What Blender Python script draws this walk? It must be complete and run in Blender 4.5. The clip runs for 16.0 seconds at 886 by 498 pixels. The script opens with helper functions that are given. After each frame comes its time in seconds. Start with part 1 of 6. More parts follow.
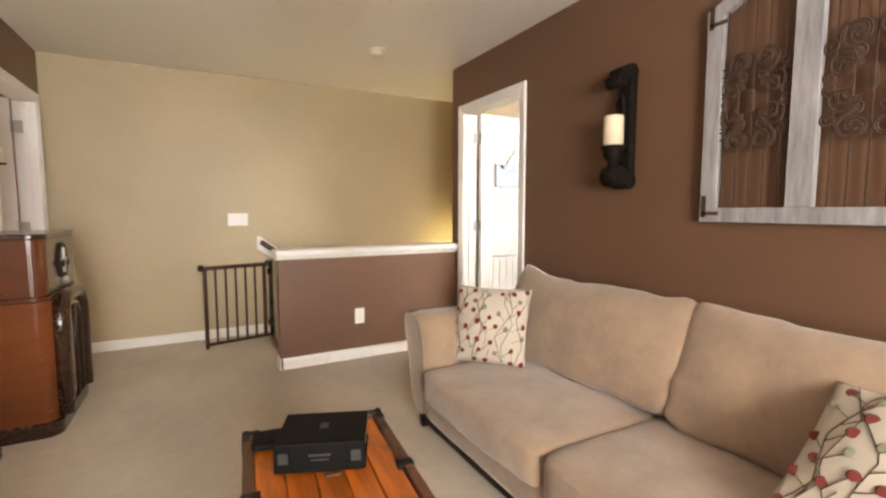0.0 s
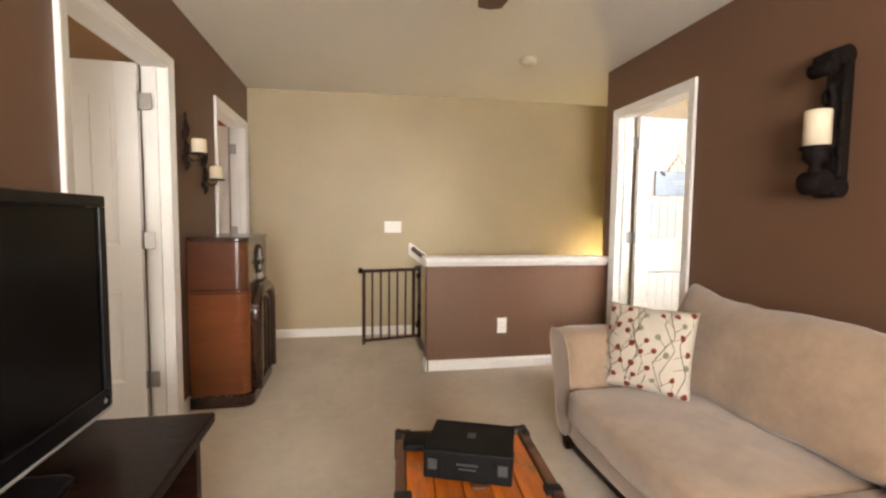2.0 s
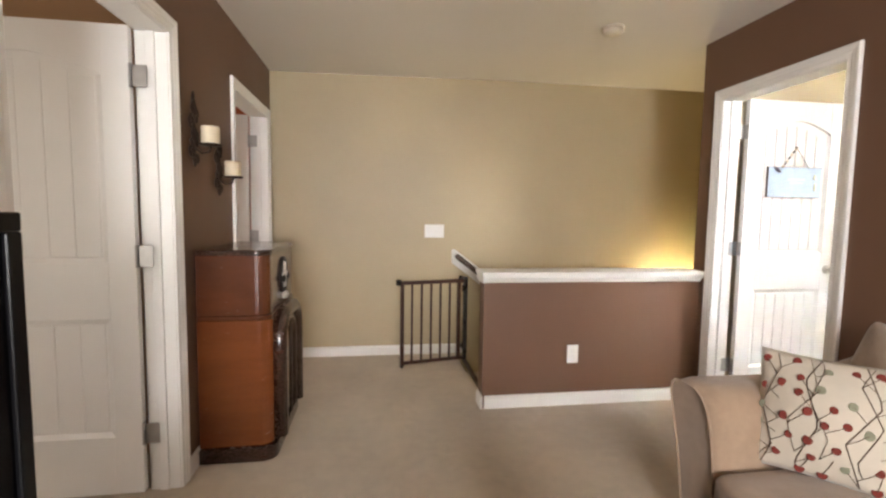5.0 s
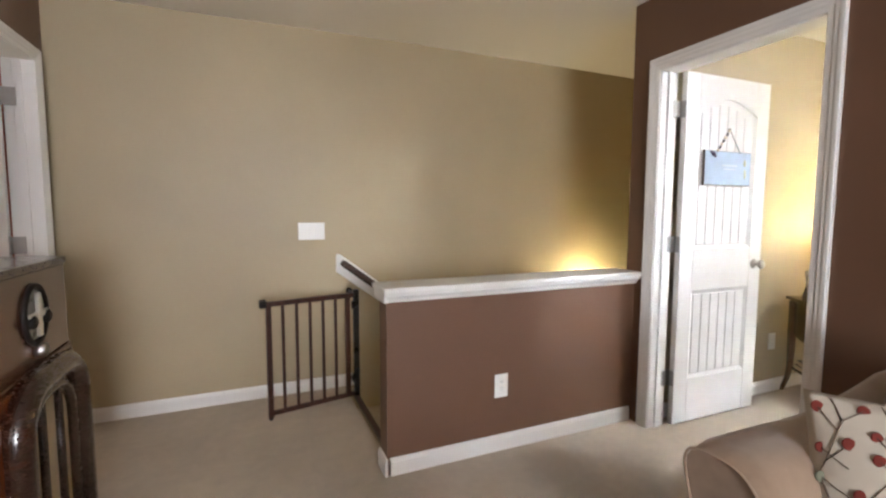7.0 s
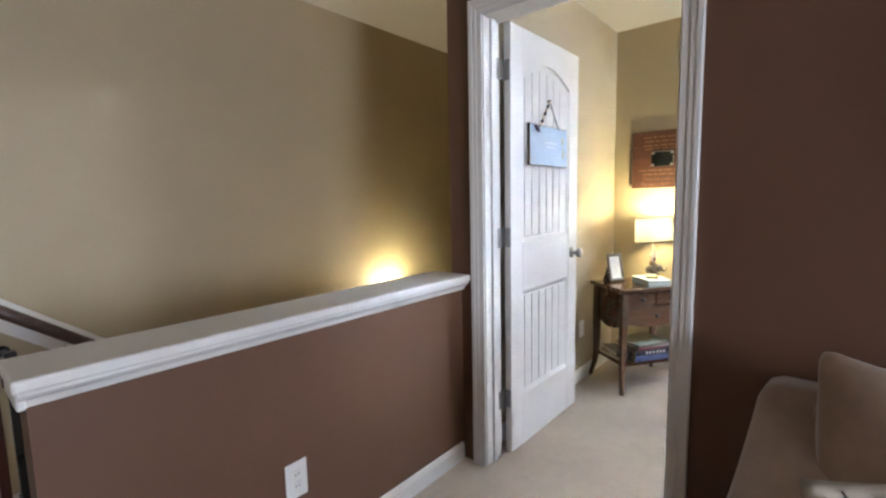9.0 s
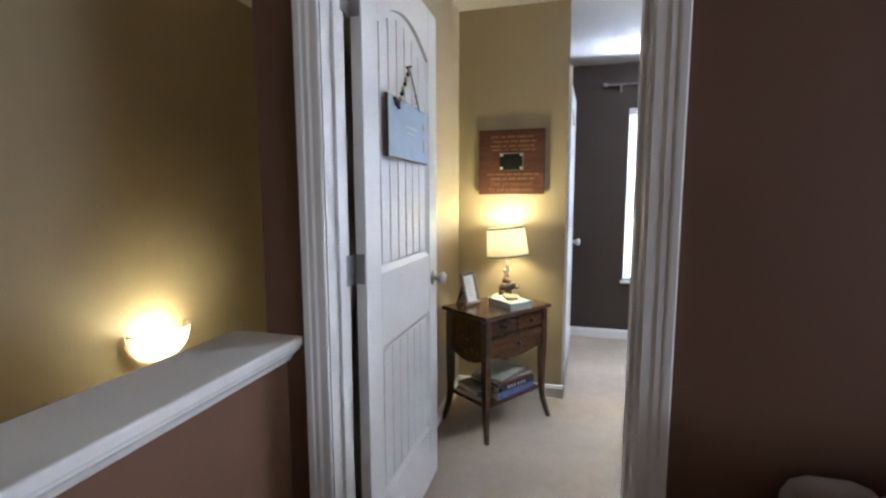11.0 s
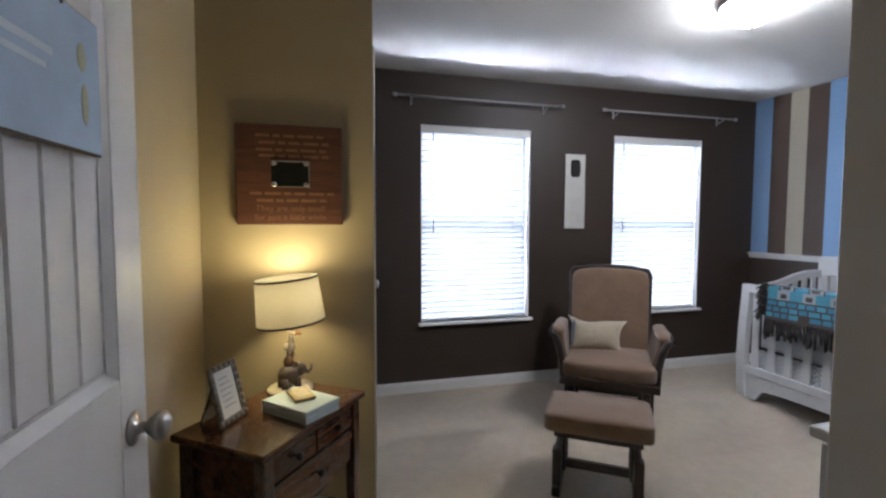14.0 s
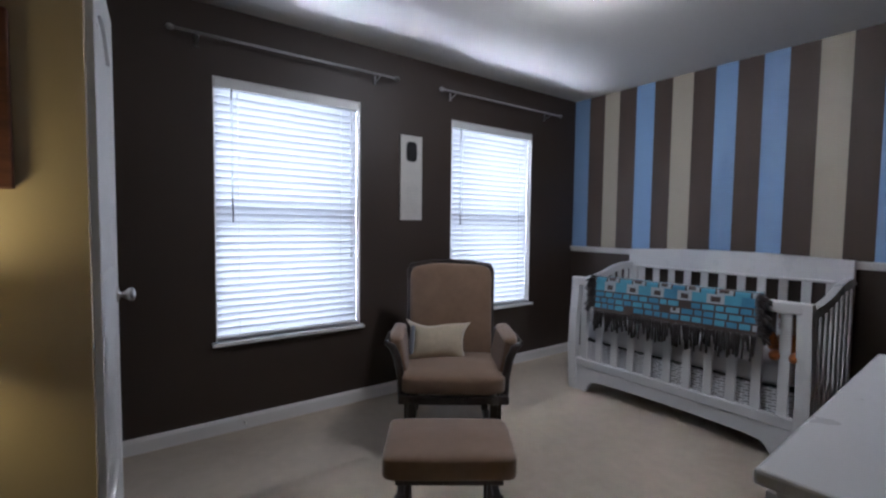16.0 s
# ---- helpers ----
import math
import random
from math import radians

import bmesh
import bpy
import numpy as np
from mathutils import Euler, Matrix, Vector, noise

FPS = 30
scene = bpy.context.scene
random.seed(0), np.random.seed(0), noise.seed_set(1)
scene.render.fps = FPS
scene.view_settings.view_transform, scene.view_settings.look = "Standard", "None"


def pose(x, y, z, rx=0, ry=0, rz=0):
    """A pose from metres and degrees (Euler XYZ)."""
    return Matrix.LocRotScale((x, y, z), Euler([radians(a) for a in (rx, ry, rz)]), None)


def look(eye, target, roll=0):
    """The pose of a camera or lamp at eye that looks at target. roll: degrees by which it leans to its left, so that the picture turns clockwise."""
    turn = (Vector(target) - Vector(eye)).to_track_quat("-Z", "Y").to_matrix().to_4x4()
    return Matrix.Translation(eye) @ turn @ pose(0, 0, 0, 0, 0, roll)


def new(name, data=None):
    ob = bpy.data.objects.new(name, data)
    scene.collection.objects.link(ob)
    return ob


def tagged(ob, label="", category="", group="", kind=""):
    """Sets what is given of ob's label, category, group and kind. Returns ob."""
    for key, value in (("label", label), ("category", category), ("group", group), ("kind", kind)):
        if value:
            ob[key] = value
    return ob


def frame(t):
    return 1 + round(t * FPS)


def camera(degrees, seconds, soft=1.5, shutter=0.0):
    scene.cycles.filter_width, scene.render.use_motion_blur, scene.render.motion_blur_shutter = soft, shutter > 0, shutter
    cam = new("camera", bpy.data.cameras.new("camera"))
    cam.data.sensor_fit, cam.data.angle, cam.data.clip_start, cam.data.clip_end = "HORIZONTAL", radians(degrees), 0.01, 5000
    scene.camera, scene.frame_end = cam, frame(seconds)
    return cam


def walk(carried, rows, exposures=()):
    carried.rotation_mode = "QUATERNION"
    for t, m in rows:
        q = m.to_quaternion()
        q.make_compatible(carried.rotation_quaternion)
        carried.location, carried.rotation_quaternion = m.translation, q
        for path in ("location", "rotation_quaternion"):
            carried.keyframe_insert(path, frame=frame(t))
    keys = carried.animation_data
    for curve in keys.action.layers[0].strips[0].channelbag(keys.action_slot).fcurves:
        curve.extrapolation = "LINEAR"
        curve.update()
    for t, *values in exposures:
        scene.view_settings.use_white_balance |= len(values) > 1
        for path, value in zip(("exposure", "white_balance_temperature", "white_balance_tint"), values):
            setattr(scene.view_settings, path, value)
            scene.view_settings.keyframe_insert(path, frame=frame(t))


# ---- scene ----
cam = camera(89.2, 16.0, soft=2.4)
PATH = [
    (0, (-0.034, 0.189, 1.207), (0.915, 1.941, 1.037), 0.0),
    (0.5, (-0.041, 0.201, 1.216), (0.762, 2.025, 1.056), 0.1),
    (1, (-0.049, 0.204, 1.214), (0.608, 2.087, 1.065), 0.3),
    (1.5, (-0.058, 0.213, 1.211), (0.45, 2.143, 1.071), 0.4),
    (2, (-0.063, 0.228, 1.217), (0.308, 2.189, 1.081), 0.6),
    (2.5, (-0.085, 0.262, 1.21), (0.194, 2.238, 1.079), 0.7),
    (3, (-0.146, 0.343, 1.22), (0.108, 2.322, 1.084), 0.7),
    (3.5, (-0.179, 0.446, 1.235), (0.051, 2.428, 1.093), 0.9),
    (6, (-0.22, 1.311, 1.293), (0.265, 3.244, 1.127), 0.9),
    (6.5, (-0.195, 1.539, 1.257), (0.448, 3.426, 1.101), 0.8),
    (7, (-0.104, 1.713, 1.259), (0.687, 3.542, 1.094), 0.2),
    (7.5, (-0.008, 1.922, 1.241), (0.965, 3.66, 1.065), -0.3),
    (8, (0.086, 2.108, 1.232), (1.262, 3.714, 1.039), -0.7),
    (8.5, (0.208, 2.271, 1.243), (1.575, 3.716, 1.036), -1.0),
    (9, (0.349, 2.413, 1.263), (1.866, 3.698, 1.042), -1.2),
    (9.5, (0.481, 2.561, 1.287), (2.14, 3.654, 1.054), -1.1),
    (12, (1.27, 3.124, 1.282), (3.252, 3.329, 1.1), -0.1),
    (12.5, (1.427, 3.17, 1.285), (3.419, 3.225, 1.126), -0.4),
    (13, (1.587, 3.197, 1.311), (3.579, 3.082, 1.169), -0.5),
    (13.5, (1.723, 3.207, 1.309), (3.695, 2.896, 1.182), -0.2),
    (14, (1.876, 3.168, 1.319), (3.806, 2.659, 1.203), 0.1),
    (14.5, (2.022, 3.107, 1.312), (3.902, 2.435, 1.2), 0.3),
    (15, (2.147, 3.042, 1.3), (3.962, 2.209, 1.192), 0.3),
    (15.5, (2.286, 2.974, 1.27), (4.005, 1.959, 1.159), 0.5),
    (16, (2.408, 2.908, 1.242), (4.022, 1.733, 1.134), 0.7),
]
walk(cam, [(t, look(eye, target, roll)) for t, eye, target, roll in PATH],
     exposures=[(0.0, 0.36, 6900, 10), (3.5, 0.30, 6650, 10), (6.5, 0.15, 6050, 10), (7.5, -0.15, 5800, 10), (8.2, -0.28, 5600, 10), (9.0, -0.42, 5400, 10), (9.6, -0.55, 5400, 10),
                (10.5, -0.95, 5300, 11), (12.5, -1.3, 5300, 11), (13.4, -1.85, 5600, 12), (14.0, -2.3, 5650, 13), (16.0, -2.95, 5600, 15)])

# ---- light ----
world = bpy.data.worlds.new("sky")
scene.world = world
world.use_nodes = True
wn = world.node_tree
sky = wn.nodes.new("ShaderNodeTexSky")
sky.sky_type = "NISHITA"
sky.sun_disc = False
sky.sun_elevation, sky.sun_rotation = radians(48), radians(250)
wn.links.new(sky.outputs[0], wn.nodes["Background"].inputs[0])
wn.nodes["Background"].inputs[1].default_value = 0.12

sun_data = bpy.data.lights.new("sun", "SUN")
sun_data.energy, sun_data.angle, sun_data.color = 2.5, radians(0.5), (1.0, 0.95, 0.88)
sun = new("sun", sun_data)
sun.matrix_world = look((-6, -3, 9), (0, 0, 0))


def area_light(name, eye, target, w, h, watts, colour):
    d = bpy.data.lights.new(name, "AREA")
    d.shape, d.size, d.size_y, d.energy, d.color = "RECTANGLE", w, h, watts, colour
    o = new(name, d)
    o.matrix_world = look(eye, target)
    return o


def point_light(name, place, watts, colour, radius):
    d = bpy.data.lights.new(name, "POINT")
    d.energy, d.color, d.shadow_soft_size = watts, colour, radius
    o = new(name, d)
    o.location = place
    return o


# daylight in the nursery and loft window openings
NURSERY_SKY = 14000.0
area_light("window_daylight_1", (5.65, 2.0, 1.60), (0, 2.0, -0.4), 1.0, 1.7, NURSERY_SKY, (0.92, 0.96, 1.0))
area_light("window_daylight_2", (5.65, 0.31, 1.60), (0, 0.31, -0.4), 1.0, 1.7, NURSERY_SKY, (0.92, 0.96, 1.0))
area_light("loft_window_daylight", (-0.1, -2.36, 1.4), (-0.1, 3, 1.0), 1.55, 1.25, 205.0, (1.0, 0.97, 0.94))
# fill lamps added in the unseen parts of both bedrooms, to brighten their doors
area_light("added_bedroom_fill_1", (-2.35, 0.93, 1.4), (-2.35, 4, 1.2), 0.9, 1.2, 14.0, (1.0, 0.90, 0.76))
area_light("added_bedroom_fill_2", (-3.45, 4.3, 1.4), (0, 4.3, 1.2), 0.8, 1.2, 12.0, (1.0, 0.86, 0.68))
# lamps that the place has, and an assumed faint glow for the fan bowl
WARM = (1.0, 0.79, 0.37)
ADDED_FAN_GLOW = 1.5
DOME_GLOW = 640.0
point_light("table_lamp_bulb", (3.66, 3.302, 1.078), 42.0, WARM, 0.07)
point_light("stair_sconce_bulb", (2.66, 4.785, 0.615), 38.0, (1.0, 0.76, 0.38), 0.06)


# ---- materials ----
def base_mat(name):
    m = bpy.data.materials.new(name)
    m.use_nodes = True
    nt = m.node_tree
    return m, nt, nt.nodes["Principled BSDF"]


def coords(nt, scale=(1, 1, 1)):
    tc = nt.nodes.new("ShaderNodeTexCoord")
    mp = nt.nodes.new("ShaderNodeMapping")
    mp.inputs["Scale"].default_value = scale
    nt.links.new(tc.outputs["Object"], mp.inputs[0])
    return mp.outputs[0]


def noise_node(nt, vec, scale, detail=4.0, rough=0.55):
    n = nt.nodes.new("ShaderNodeTexNoise")
    n.inputs["Scale"].default_value, n.inputs["Detail"].default_value, n.inputs["Roughness"].default_value = scale, detail, rough
    nt.links.new(vec, n.inputs["Vector"])
    return n.outputs[0]


def ramp(nt, fac, stops):
    r = nt.nodes.new("ShaderNodeValToRGB")
    els = r.color_ramp.elements
    while len(els) < len(stops):
        els.new(1.0)
    for e, (p, c) in zip(els, stops):
        e.position, e.color = p, (*c, 1)
    nt.links.new(fac, r.inputs[0])
    return r


def add_bump(nt, bsdf, height, strength, distance):
    b = nt.nodes.new("ShaderNodeBump")
    b.inputs["Strength"].default_value, b.inputs["Distance"].default_value = strength, distance
    nt.links.new(height, b.inputs["Height"])
    nt.links.new(b.outputs[0], bsdf.inputs["Normal"])


def shade(c, k):
    return tuple(min(1.0, v * k) for v in c)


def mat(name, colour, rough=0.6, var=0.08, scale=3.0, bump=0.2, grain=120.0, depth=0.001, metal=0.0, spec=0.5, sheen=0.0, coat=0.0):
    """Colour with slow blotches, fine grain in the relief and uneven gloss."""
    m, nt, p = base_mat(name)
    v = coords(nt)
    slow = noise_node(nt, v, scale)
    fine = noise_node(nt, v, grain, 3.0)
    r = ramp(nt, slow, [(0.3, shade(colour, 1 - var)), (0.7, shade(colour, 1 + var))])
    nt.links.new(r.outputs[0], p.inputs["Base Color"])
    rr = ramp(nt, slow, [(0.25, (rough * 0.85,) * 3), (0.75, (min(1, rough * 1.12),) * 3)])
    nt.links.new(rr.outputs[0], p.inputs["Roughness"])
    p.inputs["Metallic"].default_value = metal
    p.inputs["Specular IOR Level"].default_value = spec
    p.inputs["Sheen Weight"].default_value = sheen
    p.inputs["Coat Weight"].default_value = coat
    p.inputs["Coat Roughness"].default_value = 0.15
    if bump:
        add_bump(nt, p, fine, bump, depth)
    return m


def paint(name, colour):
    """Rolled wall paint with orange peel."""
    return mat(name, colour, 0.48, 0.05, 1.3, 0.22, 260.0, 0.0012, spec=0.4)


def wood(name, dark, light, along=(1, 14, 14), rough=0.35, coat=0.3, scale=3.0, per_piece=0.0, spec=0.5, worn=None):
    m, nt, p = base_mat(name)
    v = coords(nt, along)
    grain = noise_node(nt, v, scale, 8.0, 0.65)
    pores = noise_node(nt, v, scale * 12, 4.0)
    r = ramp(nt, grain, [(0.3, dark), (0.5, tuple((a + b) / 2 for a, b in zip(dark, light))), (0.72, light)])
    out = r.outputs[0]
    if worn:
        # rubbed patches of bare wood with a ragged edge
        patch = ramp(nt, noise_node(nt, coords(nt), 6.0, 6.0, 0.62), [(0.52, (0, 0, 0)), (0.60, (1, 1, 1))])
        mx = nt.nodes.new("ShaderNodeMixRGB")
        mx.inputs[2].default_value = (*worn, 1)
        nt.links.new(patch.outputs[0], mx.inputs[0])
        nt.links.new(out, mx.inputs[1])
        out = mx.outputs[0]
    p.inputs["Specular IOR Level"].default_value = spec
    if per_piece:
        info = nt.nodes.new("ShaderNodeObjectInfo")
        hsv = nt.nodes.new("ShaderNodeHueSaturation")
        rng = nt.nodes.new("ShaderNodeMapRange")
        rng.inputs["To Min"].default_value, rng.inputs["To Max"].default_value = 1 - per_piece, 1 + per_piece
        nt.links.new(info.outputs["Random"], rng.inputs["Value"])
        nt.links.new(rng.outputs[0], hsv.inputs["Value"])
        nt.links.new(out, hsv.inputs["Color"])
        out = hsv.outputs[0]
    nt.links.new(out, p.inputs["Base Color"])
    rr = ramp(nt, pores, [(0.3, (rough * 0.8,) * 3), (0.7, (min(1, rough * 1.25),) * 3)])
    nt.links.new(rr.outputs[0], p.inputs["Roughness"])
    p.inputs["Coat Weight"].default_value, p.inputs["Coat Roughness"].default_value = coat, 0.12
    add_bump(nt, p, pores, 0.15, 0.001)
    return m


def carpet_mat(name, colour):
    m, nt, p = base_mat(name)
    v = coords(nt)
    slow, mid, tuft = noise_node(nt, coords(nt, (1.0, 0.55, 1.0)), 1.9, 3, 0.45), noise_node(nt, v, 14, 5, 0.7), noise_node(nt, v, 420, 2)
    mix = nt.nodes.new("ShaderNodeMath")
    mix.operation = "MULTIPLY_ADD"
    nt.links.new(mid, mix.inputs[0])
    mix.inputs[1].default_value = 0.5
    nt.links.new(slow, mix.inputs[2])
    r = ramp(nt, mix.outputs[0], [(0.52, shade(colour, 0.84)), (0.93, shade(colour, 1.14))])
    nt.links.new(r.outputs[0], p.inputs["Base Color"])
    p.inputs["Roughness"].default_value = 0.95
    p.inputs["Specular IOR Level"].default_value = 0.1
    p.inputs["Sheen Weight"].default_value = 0.25
    add_mix = nt.nodes.new("ShaderNodeMath")
    add_mix.operation = "ADD"
    nt.links.new(mid, add_mix.inputs[0])
    nt.links.new(tuft, add_mix.inputs[1])
    add_bump(nt, p, add_mix.outputs[0], 0.55, 0.006)
    return m


def fabric(name, colour, var=0.07, weave=600.0, sheen=0.4, bump=0.35):
    m, nt, p = base_mat(name)
    v = coords(nt)
    slow, mid, fine = noise_node(nt, v, 5, 5, 0.6), noise_node(nt, v, 30, 4), noise_node(nt, v, weave, 2)
    mix = nt.nodes.new("ShaderNodeMath")
    mix.operation = "MULTIPLY_ADD"
    nt.links.new(mid, mix.inputs[0])
    mix.inputs[1].default_value = 0.4
    nt.links.new(slow, mix.inputs[2])
    r = ramp(nt, mix.outputs[0], [(0.5, shade(colour, 1 - var)), (0.9, shade(colour, 1 + var))])
    nt.links.new(r.outputs[0], p.inputs["Base Color"])
    p.inputs["Roughness"].default_value = 0.9
    p.inputs["Specular IOR Level"].default_value = 0.15
    p.inputs["Sheen Weight"].default_value = sheen
    add_bump(nt, p, fine, bump, 0.0015)
    return m


def glow(name, colour, strength):
    m, nt, p = base_mat(name)
    p.inputs["Base Color"].default_value = (*colour, 1)
    p.inputs["Emission Color"].default_value = (*colour, 1)
    p.inputs["Emission Strength"].default_value = strength
    return m


def sheer(name, colour, share, rough=0.6):
    """A thin white stuff that lets part of the light through."""
    m, nt, p = base_mat(name)
    v = coords(nt)
    n = noise_node(nt, v, 220, 3)
    r = ramp(nt, n, [(0.3, shade(colour, 0.93)), (0.7, colour)])
    nt.links.new(r.outputs[0], p.inputs["Base Color"])
    p.inputs["Roughness"].default_value = rough
    t = nt.nodes.new("ShaderNodeBsdfTranslucent")
    nt.links.new(r.outputs[0], t.inputs["Color"])
    mix = nt.nodes.new("ShaderNodeMixShader")
    mix.inputs[0].default_value = share
    nt.links.new(p.outputs[0], mix.inputs[1])
    nt.links.new(t.outputs[0], mix.inputs[2])
    nt.links.new(mix.outputs[0], nt.nodes["Material Output"].inputs["Surface"])
    return m


def glass_mat(name):
    m, nt, p = base_mat(name)
    p.inputs["Base Color"].default_value = (0.95, 0.98, 0.98, 1)
    p.inputs["Roughness"].default_value = 0.02
    p.inputs["Transmission Weight"].default_value = 1.0
    p.inputs["IOR"].default_value = 1.45
    return m


def stripe_paint(name, x0, step, colours):
    """Painted upright stripes, one colour a band, from x0 towards smaller x."""
    m, nt, p = base_mat(name)
    tc = nt.nodes.new("ShaderNodeTexCoord")
    sep = nt.nodes.new("ShaderNodeSeparateXYZ")
    nt.links.new(tc.outputs["Object"], sep.inputs[0])
    rng = nt.nodes.new("ShaderNodeMapRange")
    rng.inputs["From Min"].default_value = x0
    rng.inputs["From Max"].default_value = x0 - step * len(colours)
    nt.links.new(sep.outputs[0], rng.inputs["Value"])
    r = ramp(nt, rng.outputs[0], [(i / len(colours), c) for i, c in enumerate(colours)])
    r.color_ramp.interpolation = "CONSTANT"
    nt.links.new(r.outputs[0], p.inputs["Base Color"])
    p.inputs["Roughness"].default_value = 0.5
    p.inputs["Specular IOR Level"].default_value = 0.35
    add_bump(nt, p, noise_node(nt, coords(nt), 260, 3), 0.25, 0.0012)
    return m


BROWN = (0.147, 0.078, 0.047)
NBROWN = (0.046, 0.032, 0.0245)
M_brown = paint("brown_wall_paint", BROWN)
M_nbrown = paint("dark_brown_wall_paint", NBROWN)
M_olive = paint("olive_wall_paint", (0.45, 0.373, 0.240))
M_red_wall = paint("brick_red_wall_paint", (0.46, 0.115, 0.05))
M_side = paint("tan_wall_paint", (0.42, 0.25, 0.13))
M_ceiling = mat("ceiling_paint", (0.80, 0.77, 0.72), 0.85, 0.02, 1.0, 0.5, 160.0, 0.002, spec=0.2)
M_trim = mat("white_trim_paint", (0.82, 0.81, 0.79), 0.42, 0.02, 4.0, 0.10, 60.0, 0.0006)
M_carpet = carpet_mat("beige_carpet", (0.525, 0.445, 0.345))
M_blue, M_dark, M_cream = (0.27, 0.42, 0.66), (0.075, 0.051, 0.038), (0.50, 0.45, 0.35)
M_stripes = stripe_paint("striped_wall_paint", 5.247, 0.1566,
    [{"b": M_blue, "d": M_dark, "c": M_cream}[k] for k in "bdcdbdcdbdbdcdbdcdbdcd"])
M_steel = mat("brushed_nickel", (0.62, 0.60, 0.57), 0.32, 0.05, 20.0, 0.1, 300.0, 0.0004, metal=1.0)
M_hinge = mat("dull_nickel", (0.40, 0.39, 0.38), 0.42, 0.08, 20.0, 0.1, 300.0, 0.0004, metal=1.0)
M_plastic = mat("white_plastic", (0.82, 0.82, 0.80), 0.38, 0.02, 10.0, 0.0)
M_black = mat("black_plastic", (0.012, 0.012, 0.013), 0.28, 0.15, 8.0, 0.1, 200.0, 0.0004)
M_mahogany = wood("mahogany_stain", (0.018, 0.006, 0.005), (0.070, 0.021, 0.014), (14, 14, 1.2), 0.32, 0.35)
M_iron = mat("black_iron", (0.018, 0.016, 0.015), 0.55, 0.3, 25.0, 0.5, 90.0, 0.002, metal=0.6)
M_glass = glass_mat("window_glass")


# ---- mesh helpers ----
def box(bm, x0, x1, y0, y1, z0, z1, bevel=0.0, seg=2, mats=None):
    v = [bm.verts.new((x, y, z)) for z in (z0, z1) for y in (y0, y1) for x in (x0, x1)]
    quads = {"-z": (0, 2, 3, 1), "+z": (4, 5, 7, 6), "-y": (0, 1, 5, 4), "+y": (2, 6, 7, 3), "-x": (0, 4, 6, 2), "+x": (1, 3, 7, 5)}
    faces = []
    for k, q in quads.items():
        f = bm.faces.new([v[i] for i in q])
        if mats:
            f.material_index = mats.get(k, 0)
        faces.append(f)
    if bevel:
        edges = list({e for f in faces for e in f.edges})
        bmesh.ops.bevel(bm, geom=edges, offset=bevel, segments=seg, profile=0.5, affect="EDGES")
    return bm


def boxes(*args, **kw):
    bm = bmesh.new()
    for a in args:
        box(bm, *a, **kw)
    return bm


def moved(bm, m):
    bmesh.ops.transform(bm, matrix=m, verts=bm.verts)
    return bm


def frame_from(d):
    d = Vector(d).normalized()
    a = Vector((0, 0, 1)) if abs(d.z) < 0.9 else Vector((1, 0, 0))
    u = d.cross(a).normalized()
    return u, d.cross(u).normalized()


def tube(bm, pts, r, seg=8, closed=False, flat=1.0):
    """A tube along the points; r is one radius or one a point."""
    pts = [Vector(p) for p in pts]
    n = len(pts)
    rs = r if isinstance(r, (list, tuple)) else [r] * n
    u = None
    rings = []
    for i, p in enumerate(pts):
        a = pts[(i - 1) % n] if closed or i else p
        b = pts[(i + 1) % n] if closed or i < n - 1 else p
        d = (b - a).normalized()
        if u is None:
            u, w = frame_from(d)
        else:
            u = (u - d * u.dot(d)).normalized()
            w = d.cross(u)
        rings.append([bm.verts.new(p + rs[i] * (math.cos(t) * u + flat * math.sin(t) * w)) for t in (2 * math.pi * k / seg for k in range(seg))])
    for i in range(n if closed else n - 1):
        A, B = rings[i], rings[(i + 1) % n]
        for k in range(seg):
            bm.faces.new((A[k], A[(k + 1) % seg], B[(k + 1) % seg], B[k])).smooth = True
    if not closed:
        bm.faces.new(rings[0][::-1])
        bm.faces.new(rings[-1])
    return bm


def lathe(bm, profile, seg=24, centre=(0, 0, 0), cap=True):
    """Turns (radius, z) pairs about the upright axis through centre."""
    c = Vector(centre)
    rings = [[bm.verts.new(c + Vector((r * math.cos(2 * math.pi * k / seg), r * math.sin(2 * math.pi * k / seg), z))) for k in range(seg)] for r, z in profile]
    for A, B in zip(rings, rings[1:]):
        for k in range(seg):
            bm.faces.new((A[k], A[(k + 1) % seg], B[(k + 1) % seg], B[k])).smooth = True
    if cap:
        bm.faces.new(rings[0][::-1])
        bm.faces.new(rings[-1])
    return bm


def ball(bm, place, rx, ry, rz, seg=12, rings=8):
    m = Matrix.Translation(place) @ Matrix.Diagonal((rx, ry, rz, 1))
    r = bmesh.ops.create_uvsphere(bm, u_segments=seg, v_segments=rings, radius=1, matrix=m)
    for f in {f for v in r["verts"] for f in v.link_faces}:
        f.smooth = True
    return bm


def prism(bm, outline, y0, y1, axis="y"):
    """Pushes a flat outline of (a, b) pairs from y0 to y1 along an axis."""
    def at(a, b, c):
        return {"y": (a, c, b), "x": (c, a, b), "z": (a, b, c)}[axis]
    A = [bm.verts.new(at(a, b, y0)) for a, b in outline]
    B = [bm.verts.new(at(a, b, y1)) for a, b in outline]
    n = len(A)
    for i in range(n):
        bm.faces.new((A[i], A[(i + 1) % n], B[(i + 1) % n], B[i]))
    bm.faces.new(A[::-1])
    bm.faces.new(B)
    bmesh.ops.recalc_face_normals(bm, faces=bm.faces)
    return bm


